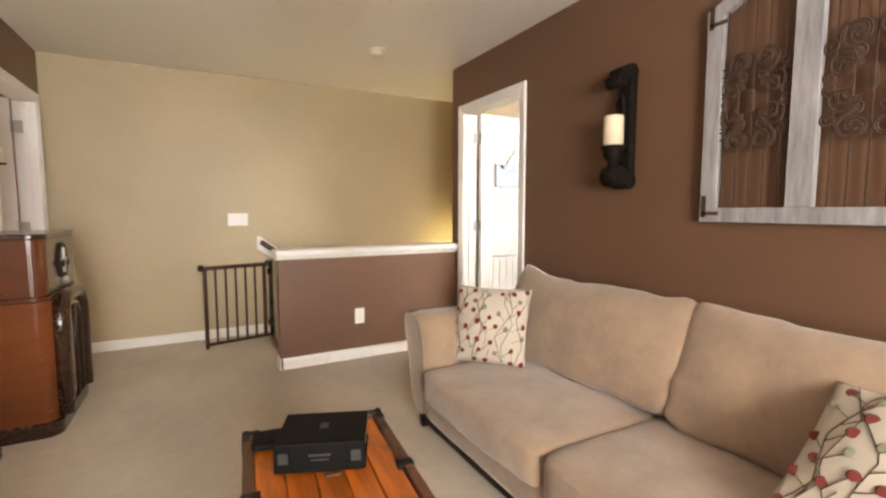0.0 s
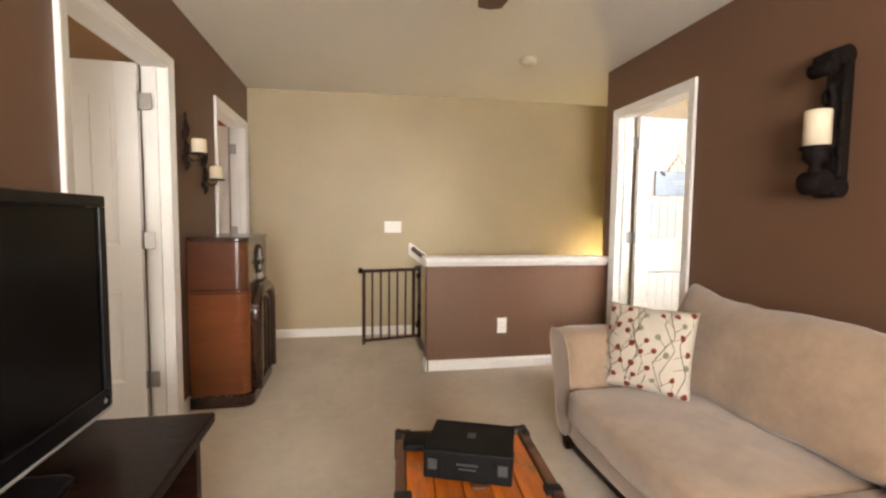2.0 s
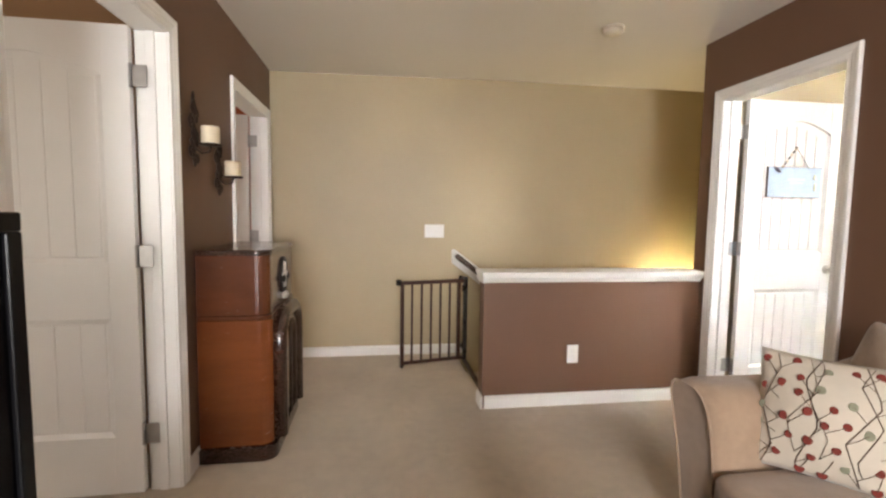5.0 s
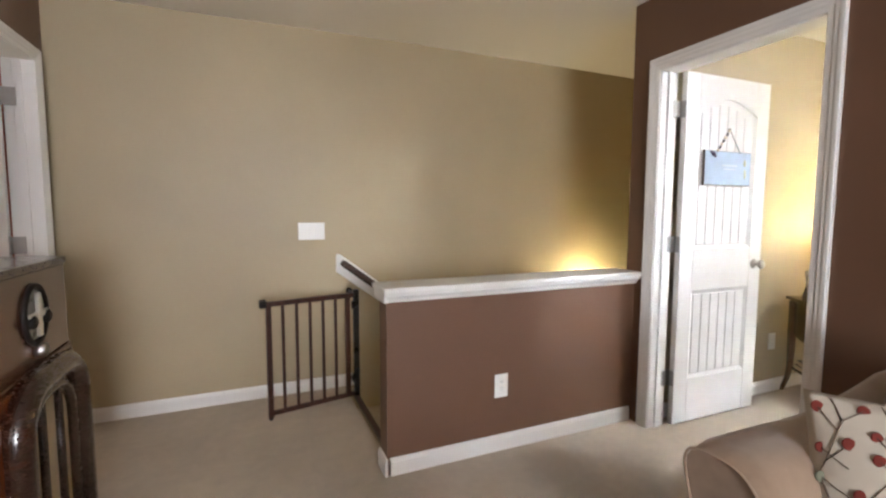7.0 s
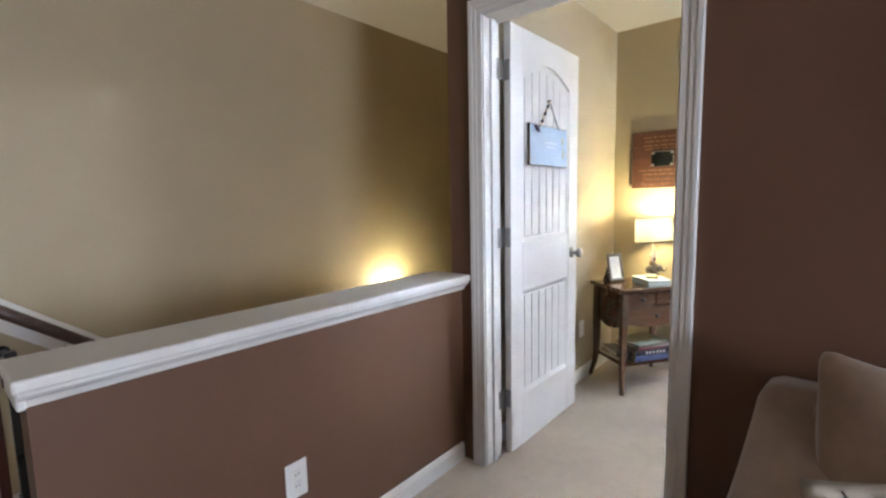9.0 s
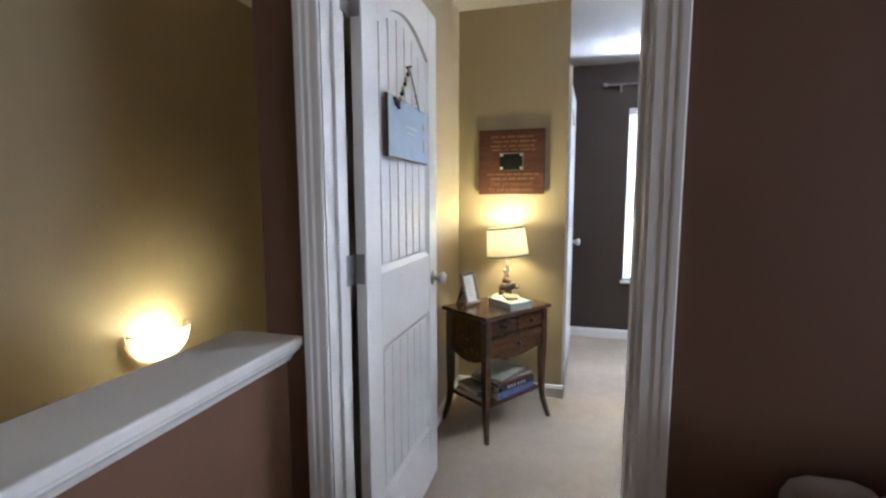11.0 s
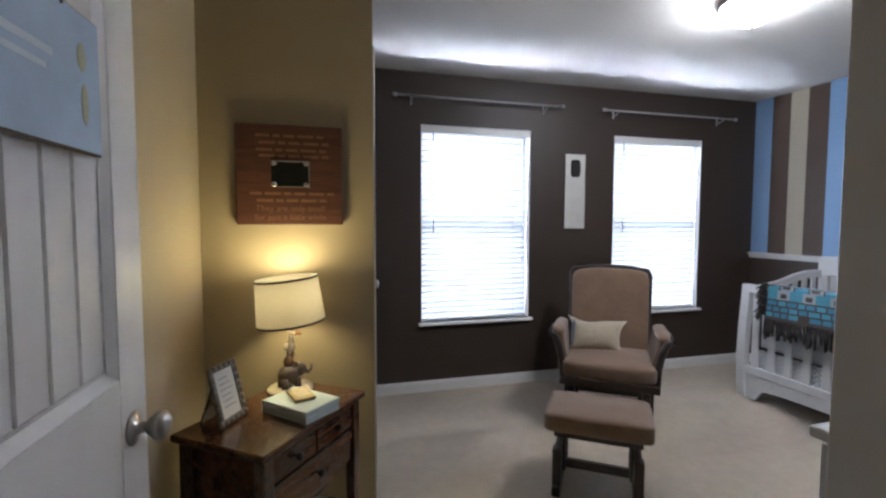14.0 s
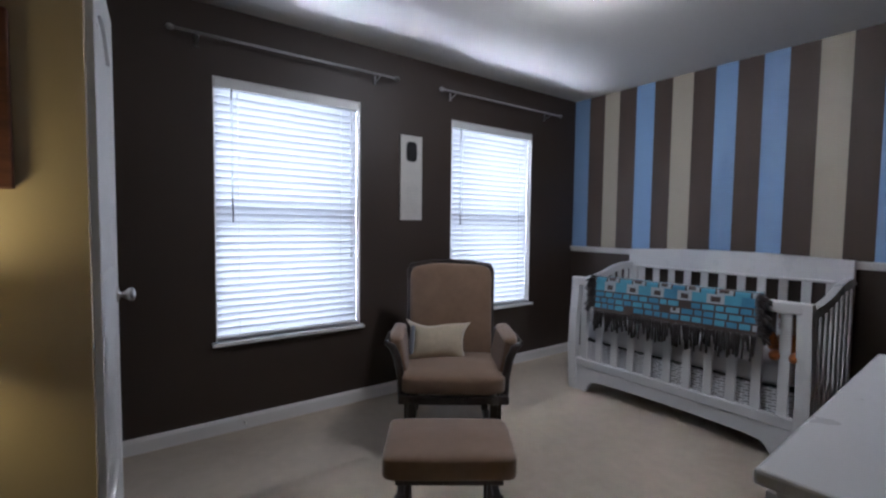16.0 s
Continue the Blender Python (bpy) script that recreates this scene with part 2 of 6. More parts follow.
def soft_box(bm, w, d, h, power=7.0, puff=(0, 0, 0.02), lumps=0.004, cuts=9, seed=0, m=Matrix()):
    """A cushion: a box with rounded edges that swells on the sides named by puff."""
    t = bmesh.new()
    bmesh.ops.create_cube(t, size=2)
    bmesh.ops.subdivide_edges(t, edges=t.edges, cuts=cuts, use_grid_fill=True)
    for v in t.verts:
        x, y, z = v.co
        k = (abs(x) ** power + abs(y) ** power + abs(z) ** power) ** (-1 / power)
        x, y, z = x * k, y * k, z * k
        sx = x * (w / 2) + math.copysign(puff[0] * (1 - y * y) * (1 - z * z), x) * abs(x)
        sy = y * (d / 2) + math.copysign(puff[1] * (1 - x * x) * (1 - z * z), y) * abs(y)
        sz = z * (h / 2) + math.copysign(puff[2] * (1 - x * x) * (1 - y * y), z) * abs(z)
        p = Vector((sx, sy, sz))
        n = noise.noise_vector(p * 7 + Vector((seed * 3.1, 0, 0))) * lumps
        v.co = m @ (p + n)
    for f in t.faces:
        f.smooth = True
    me = bpy.data.meshes.new("t")
    t.to_mesh(me)
    bm.from_mesh(me)
    bpy.data.meshes.remove(me)
    t.free()
    return bm


def finish(bm, name, mats, smooth=False):
    me = bpy.data.meshes.new(name)
    bm.to_mesh(me)
    bm.free()
    for m in mats if isinstance(mats, (list, tuple)) else [mats]:
        me.materials.append(m)
    if smooth:
        me.shade_smooth()
    return me


def part(name, bm, material, parent, label=""):
    o = new(name, finish(bm, name, material))
    o.parent = parent
    return tagged(o, label)


def thing(name, m, label, category, group="", kind=""):
    o = new(name)
    o.empty_display_size = 0.1
    o.matrix_basis = m
    return tagged(o, label, category, group, kind)


def whole(name, bm, material, label, category, kind="", group="", m=None):
    o = new(name, finish(bm, name, material))
    if m is not None:
        o.matrix_basis = m
    return tagged(o, label, category, group, kind)


# ---- the large structure ----
H = 2.45
XL, XS, XN, XW = -1.11, 2.00, 2.12, 5.253   # left wall, sofa wall, nursery west wall, window wall
YB, YH, YO, YP, YST = -2.30, 3.70, 4.905, 3.64, -0.745  # back wall, half wall, olive wall, nursery north wall, striped wall
CLOSET_Y, PICX = 2.962, 3.832


def wall_along_y(name, x0, x1, y0, y1, holes, left, right, end, label, z0=0.0, z1=H):
    """A wall between x0 and x1 with holes (y0, y1, z0, z1); paints for its -x, +x and end faces."""
    bm = bmesh.new()
    f = {"-x": 0, "+x": 1, "-y": 2, "+y": 2, "+z": 2, "-z": 2}
    y = y0
    for a, b, c, d in sorted(holes):
        box(bm, x0, x1, y, a, z0, z1, mats=f)
        if c > z0:
            box(bm, x0, x1, a, b, z0, c, mats=f)
        box(bm, x0, x1, a, b, d, z1, mats=f)
        y = b
    box(bm, x0, x1, y, y1, z0, z1, mats=f)
    return whole(name, bm, [left, right, end], label, "wall", "structure")


def wall_along_x(name, y0, y1, x0, x1, holes, front, back, end, label, z0=0.0, z1=H):
    bm = bmesh.new()
    f = {"-y": 0, "+y": 1, "-x": 2, "+x": 2, "+z": 2, "-z": 2}
    x = x0
    for a, b, c, d in sorted(holes):
        box(bm, x, a, y0, y1, z0, z1, mats=f)
        if c > z0:
            box(bm, a, b, y0, y1, z0, c, mats=f)
        box(bm, a, b, y0, y1, d, z1, mats=f)
        x = b
    box(bm, x, x1, y0, y1, z0, z1, mats=f)
    return whole(name, bm, [front, back, end], label, "wall", "structure")


D0, D1 = (2.778, 3.578), (2.13, 3.04)   # nursery door, near bedroom door
D2 = (3.92, 4.78)                        # far bedroom door
DH = 2.05
WIN1, WIN2 = (1.546, 2.453, 0.545, 2.064), (-0.142, 0.768, 0.545, 2.064)

wall_along_y("wall_sofa", XS, XN, YB, 3.76, [(*D0, 0, DH)], M_brown, M_nbrown, M_brown, "brown painted wall behind the sofa")
wall_along_y("wall_left", XL - 0.12, XL, YB, YO, [(*D1, 0, DH), (*D2, 0, DH)], M_side, M_brown, M_brown, "brown painted wall with two bedroom doors")
wall_along_x("wall_back", YB - 0.12, YB, XL - 0.12, XN, [(-0.9, 0.7, 0.75, 2.05)], M_brown, M_brown, M_trim, "brown painted wall behind the walker")
wall_along_x("wall_olive", YO, YO + 0.12, -4.0, 5.45, [], M_olive, M_olive, M_olive, "olive painted wall along the stairs", z0=-2.75, z1=H + 0.1)
wall_along_x("wall_stair_inner", YP, 3.76, XN, XW, [], M_olive, M_olive, M_olive, "olive painted wall between nursery and stairs", z0=0.0, z1=H + 0.03)
wall_along_x("wall_stair_lower", 3.70, 3.82, 0.50, XW, [], M_olive, M_olive, M_olive, "olive painted wall below the landing", z0=-2.75, z1=-0.26)
wall_along_y("wall_stair_end", XW, XW + 0.13, 3.76, YO, [], M_olive, M_olive, M_olive, "olive painted wall at the foot of the stairs", z0=-2.75, z1=H + 0.1)
wall_along_y("wall_stair_head", 0.38, 0.50, 3.82, YO, [], M_olive, M_olive, M_olive, "olive painted wall under the landing", z0=-2.75, z1=-0.26)
wall_along_y("wall_picture", PICX, PICX + 0.11, CLOSET_Y, YP, [], M_olive, M_olive, M_olive, "olive painted closet wall with a wooden sign")
wall_along_x("wall_closet", CLOSET_Y, CLOSET_Y + 0.11, PICX + 0.11, XW, [(3.99, 4.73, 0, DH)], M_nbrown, M_olive, M_nbrown, "dark brown painted closet wall")
wall_along_y("wall_window", XW, XW + 0.15, YST - 0.12, 3.76, [WIN2, WIN1], M_nbrown, M_trim, M_trim, "dark brown painted wall with two windows")
wall_along_x("wall_striped", YST - 0.12, YST, XN, XW, [], M_trim, M_stripes, M_trim, "wall painted in blue, brown and cream stripes", z0=1.0)
wall_along_x("wall_striped_base", YST - 0.12, YST, XN, XW, [], M_trim, M_nbrown, M_trim, "dark brown painted wall below the chair rail", z1=1.0)
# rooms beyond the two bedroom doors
# the two openings are cut for the added fill lamps, not known windows
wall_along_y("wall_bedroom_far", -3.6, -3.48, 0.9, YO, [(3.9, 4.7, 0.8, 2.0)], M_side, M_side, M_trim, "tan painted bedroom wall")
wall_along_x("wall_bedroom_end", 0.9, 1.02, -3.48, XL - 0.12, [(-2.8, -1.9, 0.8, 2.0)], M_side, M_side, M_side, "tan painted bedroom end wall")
wall_along_x("wall_bedroom_red", YO - 0.014, YO - 0.003, -3.47, XL - 0.125, [], M_red_wall, M_red_wall, M_red_wall, "brick red painted bedroom wall")
wall_along_x("wall_bedroom_split", 3.36, 3.48, -3.48, XL - 0.12, [], M_side, M_side, M_side, "tan painted wall between the bedrooms")

fl = boxes((-3.6, XL - 0.12, 0.9, YO, -0.25, 0), (XL - 0.12, XW + 0.15, YB - 0.12, 3.70, -0.25, 0), (XL - 0.12, 0.50, 3.70, YO, -0.25, 0),
           (0.50, XW, 3.70, 3.82, -0.25, 0))
whole("floor", fl, M_carpet, "beige cut-pile carpet on the landing and in the rooms", "carpet", "structure")
whole("floor_below", boxes((0.3, XW + 0.1, 3.7, 5.0, -2.9, -2.75)), M_carpet, "beige carpet at the foot of the stairs", "carpet", "structure")


def ceiling_z(x, y):
    """The ceiling is level but for a slight rise over the stairwell."""
    def ease(v, a, b):
        k = min(1.0, max(0.0, (v - a) / (b - a)))
        return k * k * (3 - 2 * k)
    return H + 0.03 * ease(x, -1.0, 1.4) * ease(y, 3.8, 4.75)


ceil = bmesh.new()
cxs = [-3.6, -1.2] + [-1.0 + 0.3 * i for i in range(9)] + [XW + 0.15]
cys = [YB - 0.12, 1.0, 3.8] + [3.8 + 0.1 * i for i in range(1, 11)] + [YO + 0.12]
for dz in (0.0, 0.14):
    rows_ = [[ceil.verts.new((x, y, ceiling_z(x, y) + dz)) for x in cxs] for y in cys]
    for A, B in zip(rows_, rows_[1:]):
        for i in range(len(cxs) - 1):
            q = (A[i], A[i + 1], B[i + 1], B[i])
            ceil.faces.new(q if dz else q[::-1]).smooth = True
whole("ceiling", ceil, M_ceiling, "white textured ceiling", "ceiling", "structure")

# stairs that go down behind the half wall
stairs = thing("staircase", pose(0.50, 0, 0), "carpeted flight of stairs going down beside the olive wall", "stairs", kind="structure")
for i in range(14):
    part("step", boxes((0.25 * i, 0.25 * (i + 1) + 0.02, 3.82, YO, -0.19 * (i + 1) - 0.16, -0.19 * (i + 1)), bevel=0.012), M_carpet, stairs)


def baseboard(x0, y0, x1, y1, nx, ny):
    """A skirting board from one floor point to another; nx, ny: the way it faces."""
    a, b, n = Vector((x0, y0, 0)), Vector((x1, y1, 0)), Vector((nx, ny, 0))
    prof = [(0, 0), (0.014, 0), (0.014, 0.066), (0.010, 0.074), (0.008, 0.082), (0, 0.085)]
    bm = bmesh.new()
    A = [bm.verts.new(a + n * u + Vector((0, 0, v))) for u, v in prof]
    B = [bm.verts.new(b + n * u + Vector((0, 0, v))) for u, v in prof]
    for i in range(len(prof)):
        j = (i + 1) % len(prof)
        bm.faces.new((A[i], A[j], B[j], B[i]))
    bm.faces.new(A)
    bm.faces.new(B[::-1])
    bmesh.ops.recalc_face_normals(bm, faces=bm.faces)
    whole("baseboard", bm, M_trim, "white painted skirting board along the wall", "baseboard", "structure")


CW = 0.066  # casing width
baseboard(XL, YO, 0.575, YO, 0, -1)
baseboard(0.484, YH, 1.986, YH, 0, -1)
baseboard(0.47, YH - 0.014, 0.47, 3.82, -1, 0)
baseboard(XS, YB, XS, D0[0] - CW, -1, 0)
baseboard(XL, D1[1] + CW, XL, D2[0] - CW, 1, 0)
baseboard(XL, YB, XL, D1[0] - CW, 1, 0)
baseboard(XN, YST, XN, D0[0] - CW, 1, 0)
baseboard(XN + 0.02, YP, PICX, YP, 0, -1)
baseboard(PICX, CLOSET_Y - 0.014, PICX, YP, -1, 0)
baseboard(XW, YST, XW, CLOSET_Y, -1, 0)
baseboard(XN, YST, XW, YST, 0, 1)
baseboard(4.73 + CW, CLOSET_Y, XW, CLOSET_Y, 0, -1)
trim = prism(bmesh.new(), [(YST, 1.0), (YST + 0.012, 1.0), (YST + 0.02, 1.012), (YST + 0.02, 1.03), (YST + 0.032, 1.036), (YST + 0.032, 1.05), (YST, 1.05)], XN, XW, "x")
whole("trim", trim, M_trim, "white chair rail under the painted stripes", "chair rail", "structure")


def casing(name, axis, face, out, a0, a1, top, deep, label):
    """A white door frame round a hole a0..a1: moulded casing on both faces, jambs and stops.
    axis: the axis along which the hole runs; face: the wall's near face, out: the way it looks; deep: the wall's thickness."""
    root = thing(name, Matrix(), label, "door frame", kind="structure")

    def put(u0, u1, v0, v1, z0, z1, bevel=0.0):
        lo, hi = sorted((v0, v1))
        return (lo, hi, u0, u1, z0, z1) if axis == "y" else (u0, u1, lo, hi, z0, z1)
    prof = [(-0.012, 0.0), (-0.012, 0.0085), (-0.009, 0.011), (0.010, 0.0115), (0.014, 0.0135), (0.018, 0.0155), (0.030, 0.016), (0.034, 0.0185), (0.038, 0.0195), (CW - 0.016, 0.020), (CW - 0.012, 0.017), (CW - 0.012, 0.0)]
    for f, o in ((face, out), (face - out * deep, -out)):
        # mitred legs and head: the profile swept up, across and down
        bm = [bmesh.new() for _ in range(3)]
        rings = []
        for n in range(4):
            ring = []
            for i, th in prof:
                u = a0 - i if n < 2 else a1 + i
                z = 0.0 if n in (0, 3) else top + i
                ring.append((f + o * th, u, z) if axis == "y" else (u, f + o * th, z))
            rings.append(ring)
        for k in range(3):
            A, B = ([bm[k].verts.new(p) for p in rings[k + j]] for j in (0, 1))
            for j in range(len(prof)):
                j2 = (j + 1) % len(prof)
                bm[k].faces.new((A[j], A[j2], B[j2], B[j]))
            bm[k].faces.new(A)
            bm[k].faces.new(B[::-1])
            bmesh.ops.recalc_face_normals(bm[k], faces=bm[k].faces)
            part("casing_head" if k == 1 else "casing_leg", bm[k], M_trim, root)
    i, o = face - out * deep - out * 0.001, face + out * 0.001
    for u, s in ((a0, 1), (a1, -1)):
        p, q = sorted((u, u + s * 0.016))
        part("jamb", boxes(put(p, q, i, o, 0, top)), M_trim, root)
        p, q = sorted((u + s * 0.016, u + s * 0.027))
        part("stop", boxes(put(p, q, face - out * (deep * 0.38), face - out * (deep * 0.70), 0, top - 0.016), bevel=0.002, seg=1), M_trim, root)
    part("head_jamb", boxes(put(a0, a1, i, o, top - 0.016, top + 0.0)), M_trim, root)
    return root


casing("door_frame_nursery", "y", XS, -1, *D0, DH, 0.12, "white moulded frame of the nursery door")
casing("door_frame_bedroom", "y", XL, 1, *D1, DH, 0.12, "white moulded frame of the near bedroom door")
casing("door_frame_bathroom", "y", XL, 1, *D2, DH, 0.12, "white moulded frame of the far bedroom door")
casing("door_frame_closet", "x", CLOSET_Y, -1, 3.99, 4.73, DH, 0.11, "white moulded frame of the closet door")


# ---- half wall and stairs ----
half = thing("half_wall", Matrix(), "brown painted half wall with a white wooden cap beside the stairs", "half wall", kind="structure")
part("wall_body", boxes((0.47, XS, YH, 3.82, 0, 0.853), mats={"+y": 1}), [M_brown, M_olive], half)
cap = bmesh.new()
box(cap, 0.446, XS, 3.645, 3.865, 0.883, 0.912, bevel=0.006, seg=2)
part("cap_board", cap, M_trim, half)
apron = bmesh.new()
prism(apron, [(3.6985, 0.838), (3.686, 0.840), (3.682, 0.848), (3.676, 0.858), (3.664, 0.866), (3.656, 0.874), (3.655, 0.8825), (3.6985, 0.8825)], 0.455, XS, "x")
box(apron, 0.452, 0.469, 3.672, 3.85, 0.838, 0.8825, bevel=0.005)
part("cap_moulding", apron, M_trim, half)

rail = thing("handrail", Matrix(), "dark wooden handrail on a white board down the olive wall", "handrail")
sl = -0.76
def on_slope(x, z):
    return z + sl * (x - 0.46)
part("backing_board", prism(bmesh.new(), [(0.455, 0.955), (0.475, 0.962), (4.3, on_slope(4.3, 0.972)), (4.3, on_slope(4.3, 0.825)), (0.455, 0.835)], YO - 0.020, YO - 0.001), M_trim, rail, "white painted backing board")
M_rail = wood("dark_handrail_wood", (0.03, 0.014, 0.010), (0.075, 0.035, 0.022), (1, 14, 14), 0.3, 0.4)
pts = [(x, YO - 0.075, on_slope(x, 0.925)) for x in (0.48, 0.50, 1.2, 2.4, 3.6, 4.2)]
part("grip", tube(bmesh.new(), pts, [0.018, 0.024, 0.024, 0.024, 0.024, 0.022], 12), M_rail, rail, "dark stained rounded grip")
for x in (0.72, 2.0, 3.4):
    z = on_slope(x, 0.905)
    part("bracket", tube(bmesh.new(), [(x, YO - 0.02, z - 0.05), (x, YO - 0.06, z - 0.05), (x, YO - 0.075, z - 0.02)], 0.006, 8), M_steel, rail, "small brass bracket")


def safety_gate():
    g = thing("safety_gate", pose(0.535, 4.64, 0), "dark brown wooden baby gate standing open at the stairs", "baby gate")
    # fixed frame between the half wall and the hinge post
    part("threshold_bar", boxes((-0.018, 0.014, -0.79, 0.0, 0.004, 0.028), bevel=0.003), M_mahogany, g)
    part("wall_post", boxes((-0.018, 0.014, -0.806, -0.776, 0.0, 0.73), bevel=0.004), M_mahogany, g)
    part("hinge_post", boxes((-0.018, 0.018, -0.012, 0.024, 0.0, 0.745), bevel=0.004), M_black, g, "black hinge post")
    part("wall_spacer", tube(bmesh.new(), [(0, 0.02, 0.70), (0, 0.232, 0.70)], 0.009, 8), M_iron, g)
    part("wall_spacer", tube(bmesh.new(), [(0, 0.02, 0.09), (0, 0.232, 0.09)], 0.009, 8), M_iron, g)
    part("wall_cup", tube(bmesh.new(), [(0, 0.218, 0.70), (0, 0.235, 0.70)], 0.022, 12), M_black, g)
    # the leaf, swung back
    d = Vector((-0.545, -0.115, 0)).normalized()
    turn = Matrix.Translation((-0.02, -0.002, 0)) @ Matrix.Rotation(math.atan2(d.y, d.x), 4, "Z")
    L = 0.555
    for z0, z1 in ((0.028, 0.055), (0.695, 0.725)):
        part("rail", moved(boxes((0.0, L, -0.012, 0.012, z0, z1), bevel=0.004), turn), M_mahogany, g)
    for i in range(7):
        x = 0.040 + (L - 0.056) * i / 6
        r = 0.0155 if i in (0, 6) else 0.009
        bm = boxes((x - r, x + r, -0.011 if r > 0.01 else -0.008, 0.011 if r > 0.01 else 0.008, 0.012 if i in (6,) else 0.05, 0.70), bevel=0.003)
        part("upright" if r > 0.01 else "bar", moved(bm, turn), M_mahogany, g)
    bm = boxes((L - 0.005, L + 0.035, -0.02, 0.02, 0.69, 0.74), bevel=0.008)
    part("latch", moved(bm, turn), M_black, g, "black plastic latch")
    part("foot", moved(tube(bmesh.new(), [(L - 0.016, 0, 0.002), (L - 0.016, 0, 0.03)], 0.012, 10), turn), M_black, g)
    for z in (0.13, 0.62):
        part("hinge", tube(bmesh.new(), [(-0.022, -0.002, z), (-0.022, -0.002, z + 0.05)], 0.009, 8), M_iron, g)


safety_gate()


def wall_plate(name, m, w, h, slots, label, category):
    """A white plate in its local x-z plane that looks along -y."""
    p = thing(name, m, label, category)
    part("plate", boxes((-w / 2, w / 2, -0.006, -0.0005, -h / 2, h / 2), bevel=0.0025), M_plastic, p)
    for x, z, sw, sh in slots:
        part("rocker" if sh > 0.05 else "socket", boxes((x - sw / 2, x + sw / 2, -0.009, -0.005, z - sh / 2, z + sh / 2), bevel=0.002), M_plastic, p)
        if sh <= 0.05:
            for dx in (-0.006, 0.006):
                part("slot", boxes((x + dx - 0.001, x + dx + 0.001, -0.0096, -0.0085, z - 0.004, z + 0.006)), M_black, p)
    return p


wall_plate("light_switch", pose(0.291, YO, 1.123), 0.175, 0.117, [(x, 0, 0.033, 0.066) for x in (-0.046, 0, 0.046)], "white triple light switch plate on the olive wall", "light switch")
SOCK = [(0, 0.02, 0.034, 0.028), (0, -0.02, 0.034, 0.028)]
wall_plate("power_outlet", pose(1.09, YH, 0.35), 0.078, 0.125, SOCK, "white power outlet on the brown half wall", "power outlet")
wall_plate("power_outlet", pose(3.25, YP, 0.36), 0.072, 0.115, SOCK, "white power outlet on the olive wall behind the table", "power outlet")

M_ivoryplastic = mat("aged_ivory_plastic", (0.62, 0.56, 0.46), 0.5, 0.04, 10.0, 0.0)
sd = thing("smoke_detector", pose(1.235, 3.61, H), "round white smoke detector on the ceiling", "smoke detector")
part("base", lathe(bmesh.new(), [(0.07, -0.012), (0.07, -0.0005)]), M_ivoryplastic, sd)
part("cover", lathe(bmesh.new(), [(0.02, -0.042), (0.05, -0.038), (0.062, -0.025), (0.062, -0.012)]), M_ivoryplastic, sd)


# ---- doors ----
NURSERY_DOOR = pose(2.152, 3.522, 0.012, 0, 0, -0.8)


